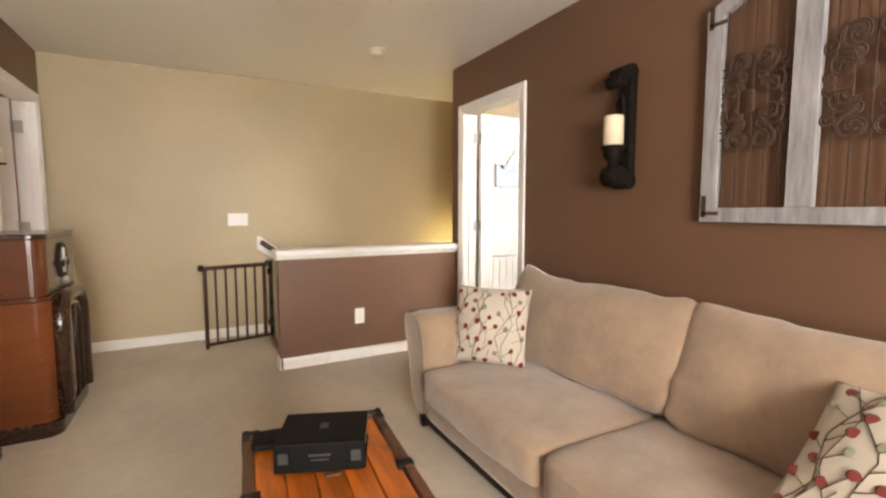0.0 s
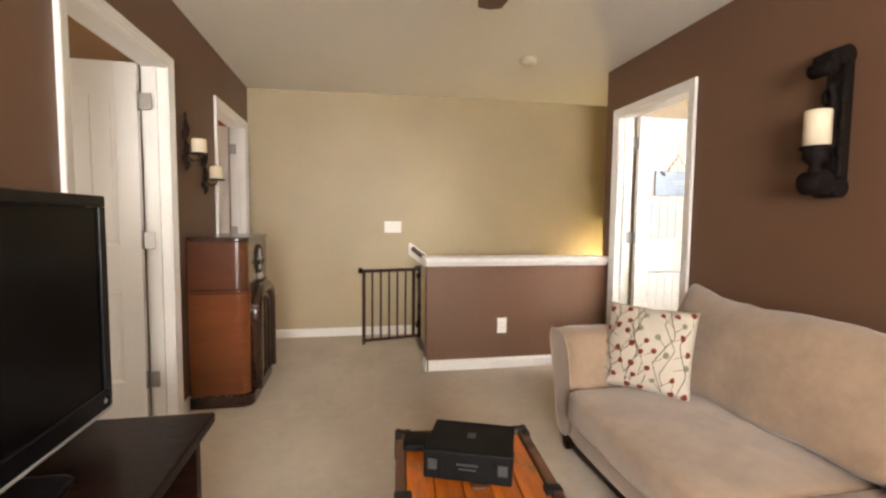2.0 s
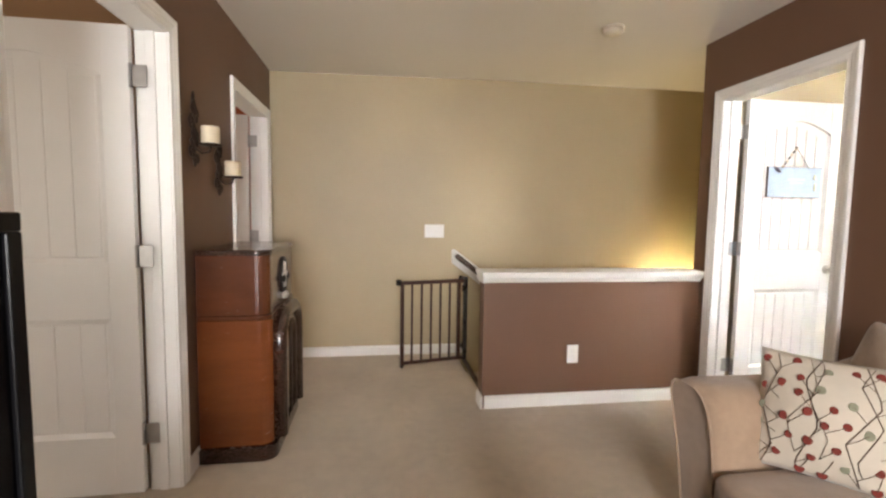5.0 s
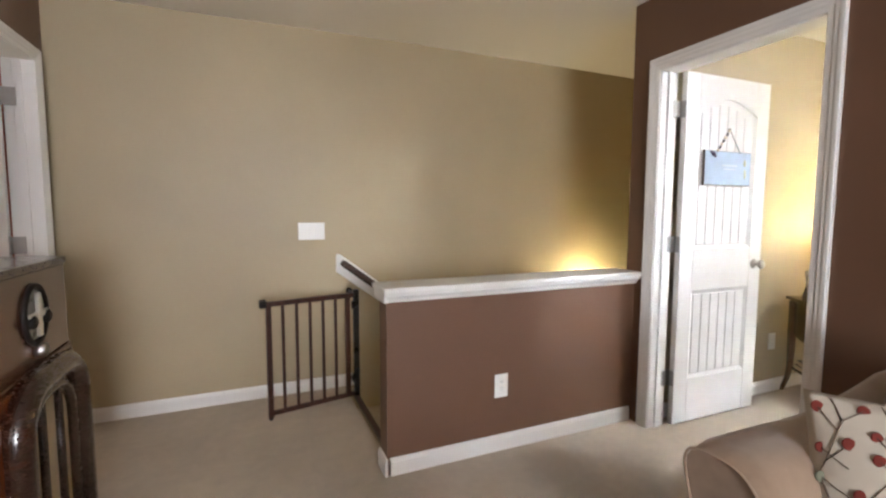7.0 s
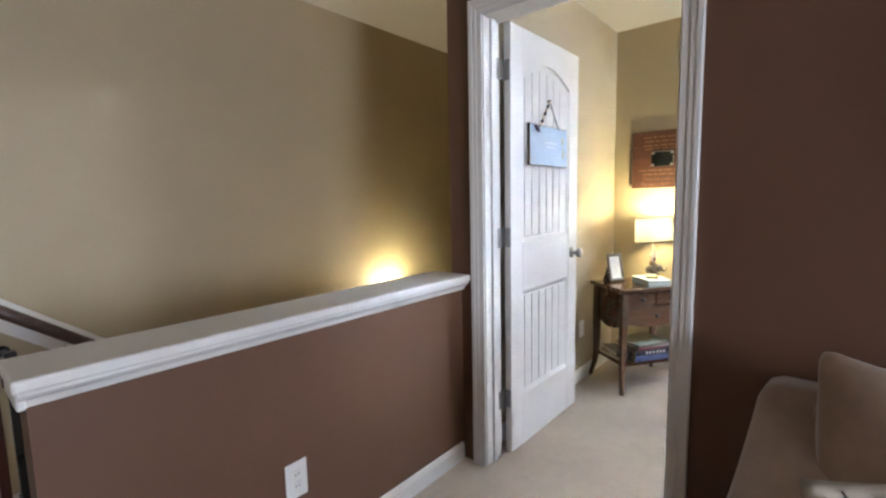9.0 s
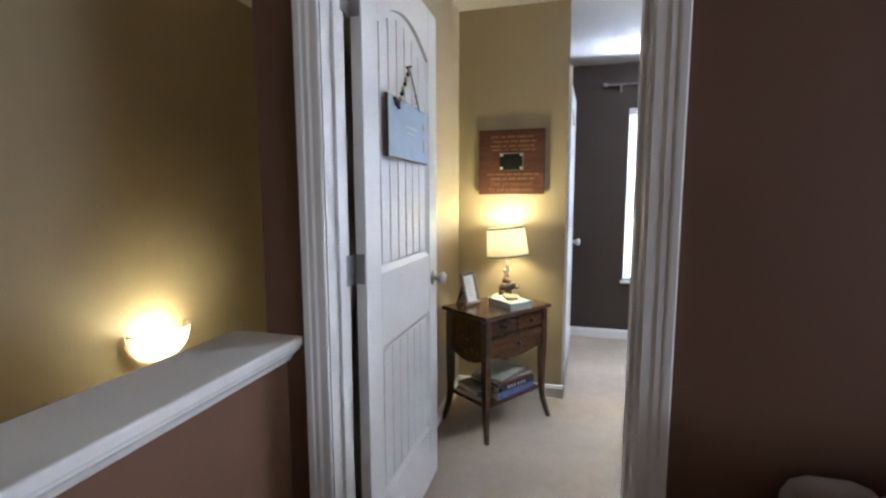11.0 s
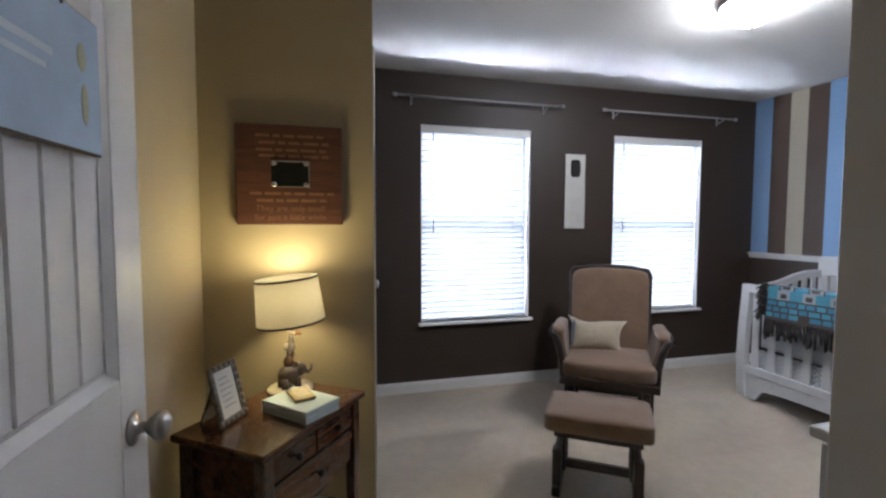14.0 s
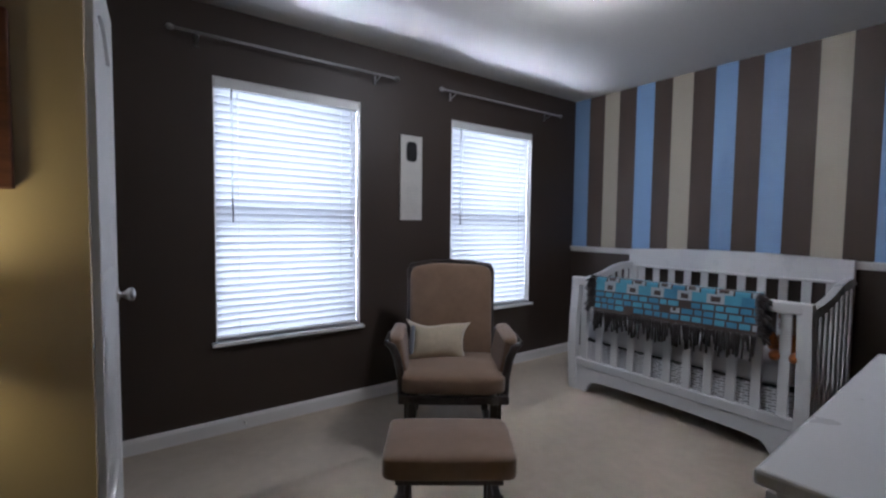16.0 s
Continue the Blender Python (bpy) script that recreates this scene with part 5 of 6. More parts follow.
def side_table():
    t = thing("side_table", pose(3.469, 3.327, 0, 0, 0, -35.9), "walnut side table with three drawers and curved legs", "side table")
    W, D, Z = 0.232, 0.150, 0.680
    part("top", boxes((-W - 0.033, W + 0.033, -D - 0.031, D + 0.031, Z - 0.024, Z), bevel=0.006), M_walnut, t)
    part("top_moulding", boxes((-W - 0.012, W + 0.012, -D - 0.012, D + 0.012, Z - 0.036, Z - 0.0245), bevel=0.004), M_walnut, t)
    z0 = 0.44
    sidep = [(-D, Z - 0.036), (D, Z - 0.036), (D, z0 + 0.0)] + [(D - 2 * D * k / 10, z0 - 0.045 * math.sin(math.pi * k / 10)) for k in range(1, 10)] + [(-D, z0)]
    for x in (-W + 0.001, W - 0.019):
        part("side_panel", prism(bmesh.new(), sidep, x, x + 0.018, "x"), M_walnut, t)
    part("back_panel", boxes((-W + 0.019, W - 0.019, D - 0.018, D, z0, Z - 0.036)), M_walnut, t)
    part("case_floor", boxes((-W + 0.019, W - 0.019, -D + 0.012, D - 0.018, z0, z0 + 0.012)), M_walnut, t)
    for x0, x1 in ((-W + 0.024, -0.004), (0.004, W - 0.024)):
        d = part("drawer", boxes((x0, x1, -D - 0.006, -D + 0.012, 0.562, Z - 0.042), bevel=0.003), M_walnut, t)
        part("drawer_knob", moved(lathe(bmesh.new(), [(0.006, 0), (0.005, 0.008), (0.013, 0.014), (0.012, 0.022), (0.004, 0.026)], 14), Matrix.Translation(((x0 + x1) / 2, -D - 0.006, 0.605)) @ Matrix.Rotation(radians(90), 4, "X")), M_iron, d)
    low = [(-W + 0.024, 0.552), (W - 0.024, 0.552), (W - 0.024, z0 + 0.006)] + [(W - 0.024 - (2 * W - 0.048) * k / 12, z0 + 0.006 - 0.03 * math.sin(math.pi * k / 12)) for k in range(1, 12)] + [(-W + 0.024, z0 + 0.006)]
    d = part("drawer", prism(bmesh.new(), low, -D - 0.006, -D + 0.012), M_walnut, t)
    part("drawer_knob", moved(lathe(bmesh.new(), [(0.006, 0), (0.005, 0.008), (0.013, 0.014), (0.012, 0.022), (0.004, 0.026)], 14), Matrix.Translation((0.0, -D - 0.006, 0.495)) @ Matrix.Rotation(radians(90), 4, "X")), M_iron, d)
    for sx in (-1, 1):
        for sy in (-1, 1):
            rows = [(0.0, 0.036, 0.011), (0.05, 0.022, 0.012), (0.11, 0.008, 0.0135), (0.18, 0.0, 0.015), (0.30, -0.001, 0.017), (0.44, 0.0, 0.019), (0.644, 0.0, 0.019)]
            bm = bmesh.new()
            rings = []
            for z, off, r in rows:
                cx, cy = sx * (W - 0.004 + off * 0.7), sy * (D - 0.004 + off)
                rings.append([bm.verts.new((cx + a * r, cy + b * r, z)) for a, b in ((-1, -1), (1, -1), (1, 1), (-1, 1))])
            for A, B in zip(rings, rings[1:]):
                for j in range(4):
                    bm.faces.new((A[j], A[(j + 1) % 4], B[(j + 1) % 4], B[j]))
            bm.faces.new(rings[0][::-1])
            bm.faces.new(rings[-1])
            bmesh.ops.bevel(bm, geom=[e for e in bm.edges if abs(e.verts[0].co.z - e.verts[1].co.z) > 1e-4], offset=0.003, segments=2, profile=0.5, affect="EDGES")
            part("leg", bm, M_walnut_up, t)
    part("lower_shelf", boxes((-W + 0.012, W - 0.012, -D + 0.008, D - 0.008, 0.165, 0.183), bevel=0.003), M_walnut, t)


side_table()
TABLE = pose(3.469, 3.327, 0, 0, 0, -35.9)


def magazine(dx, dy, z, w, d, h, rz, colour, label, spine=None):
    b = thing("magazine" if h < 0.016 else "book", TABLE @ pose(dx, dy, z, 0, 0, rz), label, "magazine" if h < 0.016 else "book", "reading stack")
    m = mat("cover_" + label.split()[0], colour, 0.3, 0.12, 30.0, 0.0)
    part("page_block", boxes((-w / 2 + 0.002, w / 2 - 0.003, -d / 2 + 0.002, d / 2 - 0.003, 0.0012, h - 0.0012)), M_page, b)
    part("cover", boxes((-w / 2, w / 2, -d / 2, d / 2, h - 0.0012, h), (-w / 2, w / 2, -d / 2, d / 2, 0, 0.0012), (-w / 2, w / 2, -d / 2 - 0.0008, -d / 2 + 0.0012, 0.0012, h - 0.0012)), m, b)
    if spine:
        m2 = mat("spine_print_" + label.split()[0], spine, 0.4, 0.05, 30.0, 0.0)
        part("spine_print", boxes(*[(x, x + 0.014, -d / 2 - 0.0016, -d / 2 - 0.0006, h * 0.25, h * 0.75) for x in (-0.07, -0.045, -0.02, 0.01, 0.035, 0.06)]), m2, b)


zz = 0.1835
for h, w, d, rz, dx, dy, col, lab, sp_ in (
        (0.034, 0.31, 0.235, 2, 0.030, -0.010, (0.10, 0.13, 0.30), "blue hardback book on the table shelf", None),
        (0.036, 0.30, 0.225, -1, 0.035, -0.012, (0.02, 0.022, 0.035), "black hardback book with white spine print", (0.6, 0.6, 0.6)),
        (0.010, 0.29, 0.215, 3, 0.045, -0.010, (0.22, 0.05, 0.06), "red magazine on the shelf stack", None),
        (0.008, 0.28, 0.21, -4, 0.040, -0.008, (0.38, 0.34, 0.30), "tan magazine on the shelf stack", None),
        (0.010, 0.28, 0.21, 6, 0.035, -0.006, (0.16, 0.15, 0.13), "grey magazine on the shelf stack", None),
        (0.006, 0.27, 0.20, 12, 0.020, -0.002, (0.45, 0.50, 0.42), "green magazine on top of the stack", None)):
    magazine(dx, dy, zz, w, d, h, rz, col, lab, sp_)
    zz += h + 0.0006
zz = 0.1835
for h, w, d, rz, dx, dy, col, lab in ((0.028, 0.12, 0.20, 4, -0.155, 0.01, (0.016, 0.016, 0.02), "dark hardback book at the shelf end"), (0.03, 0.115, 0.19, -6, -0.158, 0.01, (0.03, 0.028, 0.026), "charcoal hardback book at the shelf end")):
    magazine(dx, dy, zz, w, d, h, rz, col, lab)
    zz += h + 0.0006


def lamp():
    l = thing("table_lamp", pose(3.66, 3.302, 0.6805), "table lamp with stacked animal figures and a lit white drum shade", "table lamp")
    M_cer = mat("grey_ceramic", (0.10, 0.075, 0.060), 0.35, 0.2, 25.0, 0.1, 120, 0.0006)
    M_ivory = mat("ivory_ceramic", (0.70, 0.60, 0.45), 0.35, 0.08, 25.0, 0.1, 120, 0.0006)
    part("base", lathe(bmesh.new(), [(0.083, 0), (0.085, 0.006), (0.08, 0.012), (0.02, 0.014)], 32), M_ivory, l, "round ivory base")
    m = Matrix.Rotation(radians(-62), 4, "Z")
    e = bmesh.new()
    ball(e, (0, 0, 0.062), 0.048, 0.032, 0.035, 16, 10)
    ball(e, (0.040, 0, 0.072), 0.026, 0.024, 0.026, 14, 10)
    for x in (-0.028, 0.022):
        for y in (-0.018, 0.018):
            tube(e, [(x, y, 0.013), (x, y, 0.05)], [0.013, 0.012], 10)
    for y in (-0.026, 0.026):
        ball(e, (0.030, y, 0.072), 0.016, 0.005, 0.020, 10, 8)
    tube(e, [(0.058, 0, 0.065), (0.074, 0, 0.052), (0.086, 0, 0.060), (0.090, 0, 0.085)], [0.010, 0.008, 0.006, 0.005], 8)
    part("elephant_figure", moved(e, m), M_cer, l, "dark grey ceramic elephant figure")
    k = bmesh.new()
    ball(k, (-0.004, 0, 0.108), 0.021, 0.019, 0.024, 14, 10)
    ball(k, (0.004, 0, 0.136), 0.015, 0.014, 0.014, 12, 8)
    for y in (-0.018, 0.018):
        tube(k, [(0, y, 0.115), (0.018, y, 0.102), (0.02, y * 0.6, 0.09)], 0.006, 7)
        ball(k, (0.0, y * 0.85, 0.139), 0.005, 0.004, 0.006, 8, 6)
    part("middle_figure", moved(k, m), mat("brown_ceramic", (0.22, 0.13, 0.08), 0.4, 0.2, 25, 0.1, 120, 0.0006), l, "brown ceramic figure in the middle")
    b = bmesh.new()
    ball(b, (0.0, 0, 0.166), 0.022, 0.015, 0.018, 14, 10)
    tube(b, [(0.004, 0, 0.175), (0.008, 0, 0.196), (0.010, 0, 0.212)], [0.011, 0.007, 0.008], 10)
    ball(b, (0.013, 0, 0.214), 0.012, 0.010, 0.010, 10, 8)
    part("bird_figure", moved(b, m), M_ivory, l, "ivory ceramic bird figure")
    part("beak", moved(tube(bmesh.new(), [(0.02, 0, 0.214), (0.036, 0, 0.212), (0.048, 0, 0.206)], [0.007, 0.006, 0.002], 8), m), mat("orange_ceramic", (0.55, 0.22, 0.04), 0.35, 0.1, 25, 0.0), l, "orange ceramic beak")
    part("stem", tube(bmesh.new(), [(-0.012, 0, 0.012), (-0.012, 0, 0.24), (0, 0, 0.262), (0, 0, 0.31)], 0.0045, 8), M_ivory, l)
    part("socket", lathe(bmesh.new(), [(0.014, 0.285), (0.014, 0.325)], 14), M_steel, l)
    z0, z1, r0, r1 = 0.258, 0.432, 0.126, 0.114
    tilt = Matrix.Translation((0, 0, 0.345)) @ Matrix.Rotation(radians(-5.5), 4, "X") @ Matrix.Translation((0, 0, -0.345))
    sh = moved(lathe(bmesh.new(), [(r0, z0), (r1, z1), (r1 - 0.0015, z1), (r0 - 0.0015, z0)], 40, cap=False), tilt)
    shade_ = part("shade", sh, sheer("linen_shade", (0.97, 0.94, 0.86), 0.88, 0.8), l, "white linen drum shade, lit")
    M_trimdark = fabric("dark_trim_tape", (0.05, 0.03, 0.02), 0.1)
    for r, z in ((r0 + 0.001, z0 + 0.004), (r1 + 0.001, z1 - 0.004)):
        part("shade_trim", moved(lathe(bmesh.new(), [(r, z - 0.004), (r, z + 0.004), (r - 0.001, z + 0.004), (r - 0.001, z - 0.004)], 40, cap=False), tilt), M_trimdark, shade_, "dark brown trim tape")
    for a in (0, 120, 240):
        part("spider_arm", moved(tube(bmesh.new(), [(0, 0, z1 - 0.03), ((r1 - 0.002) * math.cos(radians(a)), (r1 - 0.002) * math.sin(radians(a)), z1 - 0.012)], 0.0015, 5), tilt), M_steel, shade_)


lamp()


def photo_frame():
    f = thing("photo_frame", pose(3.409, 3.457, 0.6855, -14, 0, -25), "ornate grey photo frame with a white card", "photo frame")
    M_pew = mat("pewter_ornament", (0.20, 0.18, 0.16), 0.4, 0.3, 40.0, 0.4, 150.0, 0.001, metal=0.7)
    w, h, b = 0.062, 0.185, 0.018
    part("frame_border", boxes((-w, w, -0.006, 0.006, 0, b), (-w, w, -0.006, 0.006, h - b, h), (-w, -w + b, -0.006, 0.006, b, h - b), (w - b, w, -0.006, 0.006, b, h - b), bevel=0.003), M_pew, f)
    for i in range(8):
        for s in (-1, 1):
            part("bead", ball(bmesh.new(), (s * (w - 0.003), -0.004, 0.008 + (h - 0.016) * i / 7), 0.010, 0.007, 0.011, 8, 6), M_pew, f)
    for i in range(1, 5):
        for z in (0.006, h - 0.006):
            part("bead", ball(bmesh.new(), (-w + 2 * w * i / 5, -0.004, z), 0.011, 0.007, 0.009, 8, 6), M_pew, f)
    card = part("card", boxes((-w + b, w - b, -0.002, 0.004, b, h - b)), mat("white_card", (0.78, 0.77, 0.74), 0.6, 0.03, 20, 0.0), f, "white printed card")
    M_print = mat("grey_print", (0.42, 0.41, 0.40), 0.7, 0.05, 20, 0.0)
    for i in range(6):
        part("print_bar", boxes((-0.028, 0.028 - 0.006 * (i % 3), -0.003, -0.0018, 0.05 + 0.018 * i, 0.053 + 0.018 * i)), M_print, card)
    leg = boxes((-0.034, 0.034, -0.003, 0.003, -0.012, 0.14), bevel=0.001, seg=1)
    part("easel_leg", moved(leg, Matrix.Translation((0, 0.010, 0.0)) @ Matrix.Translation((0, 0.0, 0.14)) @ Matrix.Rotation(radians(34), 4, "X") @ Matrix.Translation((0, 0, -0.14))), M_black, f)


photo_frame()

gb = thing("keepsake_box", pose(3.444, 3.252, 0.6805, 0, 0, 45), "pale blue flat keepsake box on the table", "box")
M_paleblue = mat("pale_blue_card", (0.60, 0.70, 0.69), 0.5, 0.04, 14.0, 0.1, 200, 0.0004)
part("box_base", boxes((-0.103, 0.103, -0.075, 0.075, 0, 0.022), bevel=0.002, seg=1), M_paleblue, gb)
part("box_lid", boxes((-0.105, 0.105, -0.077, 0.077, 0.0225, 0.042), bevel=0.003), M_paleblue, gb)
tg = thing("gilt_card", pose(3.464, 3.254, 0.7235, 0, 0, 20), "small gilt patterned card on the pale box", "card")
M_gilt = mat("gilt_paper", (0.52, 0.40, 0.20), 0.35, 0.35, 45.0, 0.3, 90.0, 0.001, metal=0.3)
part("card_body", boxes((-0.055, 0.055, -0.035, 0.035, 0, 0.012), bevel=0.002, seg=1), M_gilt, tg)
part("card_inset", boxes((-0.04, 0.04, -0.024, 0.024, 0.0122, 0.0136), bevel=0.0005, seg=1), mat("cream_inset", (0.66, 0.56, 0.36), 0.4, 0.2, 60, 0.0), tg)


def text_part(words, size, m, material, parent, name="lettering"):
    c = bpy.data.curves.new("lettering", "FONT")
    c.body, c.size, c.align_x, c.align_y, c.extrude = words, size, "CENTER", "CENTER", 0.0008
    t = bpy.data.objects.new("t", c)
    scene.collection.objects.link(t)
    dg = bpy.context.evaluated_depsgraph_get()
    me = bpy.data.meshes.new_from_object(t.evaluated_get(dg))
    bpy.data.objects.remove(t)
    me.materials.clear()
    me.materials.append(material)
    me.transform(m)
    o = new(name, me)
    o.parent = parent
    return o


def wooden_sign():
    s = thing("wooden_sign", pose(PICX, 3.298, 1.511), "reddish-brown wooden verse sign with a small dark metal plate", "wall sign")
    M_red_wood = wood("red_brown_board", (0.045, 0.016, 0.009), (0.12, 0.042, 0.022), (12, 1, 12), 0.55, 0.05)
    hw, hh = 0.205, 0.200
    part("board", boxes((-0.028, -0.002, -hw, hw, -hh, hh), bevel=0.004), M_red_wood, s)
    pl = part("plate", boxes((-0.034, -0.0285, -0.072, 0.072, -0.048, 0.054), bevel=0.002, seg=1), mat("dark_metal_plate", (0.016, 0.018, 0.017), 0.25, 0.1, 20, 0.0, metal=0.5), s, "black metal plate")
    part("plate_edge", boxes((-0.0350, -0.0342, -0.074, 0.074, 0.052, 0.056), (-0.0350, -0.0342, -0.074, -0.071, -0.05, 0.052)), M_rod, pl)
    for y in (-0.062, 0.062):
        for z in (-0.038, 0.044):
            part("rivet", ball(bmesh.new(), (-0.035, y, z), 0.004, 0.010, 0.008, 10, 6), M_steel, pl, "bright metal rivet")
    M_letter = mat("tan_lettering", (0.21, 0.105, 0.052), 0.6, 0.1, 30, 0.0)
    face = Matrix.Translation((-0.0288, 0, 0)) @ Matrix(((0, 0, -1, 0), (-1, 0, 0, 0), (0, 1, 0, 0), (0, 0, 0, 1)))
    text_part("They are only small", 0.034, face @ Matrix.Translation((0, -0.135, 0)), M_letter, s)
    text_part("for just a little while", 0.034, face @ Matrix.Translation((0, -0.170, 0)), M_letter, s)
    rows = [(0.155, 0.13), (0.127, 0.15), (0.099, 0.14), (0.075, 0.15), (-0.075, 0.17), (-0.103, 0.14)]
    for z, half_w in rows:
        bm = bmesh.new()
        y = -half_w
        k = 0
        while y < half_w - 0.02:
            w = 0.028 + 0.017 * ((k * 5) % 3)
            box(bm, -0.0296, -0.0284, y, min(half_w, y + w), z - 0.0055, z + 0.0055)
            y += w + 0.011
            k += 1
        part("lettering_bar", bm, M_letter, s)


wooden_sign()


def door_sign():
    s = thing("door_sign", NURSERY_DOOR @ pose(0.343, -0.002, 1.506), "pale blue painted board hung on the door by a beaded cord", "door sign")
    M_sky = mat("pale_blue_paint", (0.44, 0.57, 0.72), 0.5, 0.13, 9.0, 0.1, 90.0, 0.001)
    M_edge = wood("dark_board_edge", (0.04, 0.02, 0.012), (0.10, 0.055, 0.03), (1, 8, 8), 0.6, 0.0)
    hw, hh = 0.198, 0.099
    part("board", boxes((-hw, hw, -0.012, 0.0, -hh, hh), bevel=0.001, seg=1), M_edge, s)
    fc = part("painted_face", boxes((-hw + 0.003, hw - 0.003, -0.0135, -0.0122, -hh + 0.003, hh - 0.003)), M_sky, s, "pale blue painted front")
    M_cloud = mat("white_brushwork", (0.66, 0.74, 0.82), 0.6, 0.08, 12.0, 0.0)
    part("painted_words", boxes((-0.05, 0.075, -0.0142, -0.0136, 0.012, 0.022), (-0.035, 0.06, -0.0142, -0.0136, -0.008, 0.0)), M_cloud, fc)
    part("painted_flower", ball(ball(bmesh.new(), (0.145, -0.0138, 0.035), 0.012, 0.001, 0.02, 10, 6), (0.150, -0.0138, -0.03), 0.010, 0.001, 0.03, 10, 6), mat("yellow_green_brushwork", (0.50, 0.52, 0.38), 0.6, 0.1, 20, 0.0), fc)
    part("rose", ball(ball(ball(bmesh.new(), (-0.135, -0.02, 0.078), 0.014, 0.009, 0.013, 10, 8), (-0.118, -0.018, 0.068), 0.009, 0.006, 0.008, 10, 8), (-0.15, -0.018, 0.088), 0.009, 0.006, 0.008, 10, 8), mat("purple_felt", (0.09, 0.06, 0.11), 0.8, 0.2, 40, 0.3, 200, 0.001), s, "small purple flowers")
    top = (0.0, -0.012, 0.225)
    part("hanging_cord", tube(bmesh.new(), [(-0.10, -0.014, 0.09), top, (0.10, -0.014, 0.09)], 0.0022, 6), M_stem, s)
    for k in range(7):
        t = (k + 0.5) / 7
        part("bead", ball(bmesh.new(), (-0.10 + 0.10 * t, -0.014, 0.09 + 0.135 * t), 0.007, 0.007, 0.0085, 10, 8), M_black if k % 2 else M_candle, s)
        if k < 3:
            part("bead", ball(bmesh.new(), (0.10 - 0.10 * t, -0.014, 0.09 + 0.135 * t), 0.006, 0.006, 0.007, 10, 8), M_paleblue, s)
    part("nail", tube(bmesh.new(), [(0, 0.0, 0.226), (0, -0.02, 0.228)], 0.003, 8), M_iron, s)


door_sign()

pq = thing("wall_plaque", pose(XW, 1.143, 1.272), "tall cream plaque with a small dark picture on the brown wall", "wall plaque")
part("panel", boxes((-0.016, -0.001, -0.093, 0.093, 0, 0.617), bevel=0.003), mat("cream_panel", (0.64, 0.62, 0.58), 0.5, 0.05, 12, 0.1), pq)
ob_ = [(0.042 * math.copysign(abs(math.cos(a)) ** 0.5, math.cos(a)), 0.50 + 0.068 * math.copysign(abs(math.sin(a)) ** 0.5, math.sin(a))) for a in (2 * math.pi * k / 24 for k in range(24))]
part("picture_rim", prism(bmesh.new(), [(y * 1.08, 0.50 + (z - 0.50) * 1.06) for y, z in ob_], -0.0185, -0.0155, "x"), M_iron, pq)
part("picture", prism(bmesh.new(), ob_, -0.0205, -0.0180, "x"), mat("dark_picture", (0.015, 0.014, 0.014), 0.3, 0.3, 30, 0.0), pq, "small dark picture")
part("print_bar", boxes(*[(-0.0172, -0.0158, -0.055 + 0.005 * (i % 2), 0.055 - 0.008 * (i % 3), 0.06 + 0.022 * i, 0.063 + 0.022 * i) for i in range(9)]), mat("pale_print", (0.52, 0.50, 0.47), 0.6, 0.05, 20, 0.0), pq)

M_gl_fab = fabric("tan_glider_fabric", (0.19, 0.122, 0.078), 0.12, 500.0, 0.4)
M_gl_wood = wood("dark_glider_wood", (0.010, 0.006, 0.005), (0.032, 0.017, 0.012), (8, 8, 1), 0.3, 0.3)


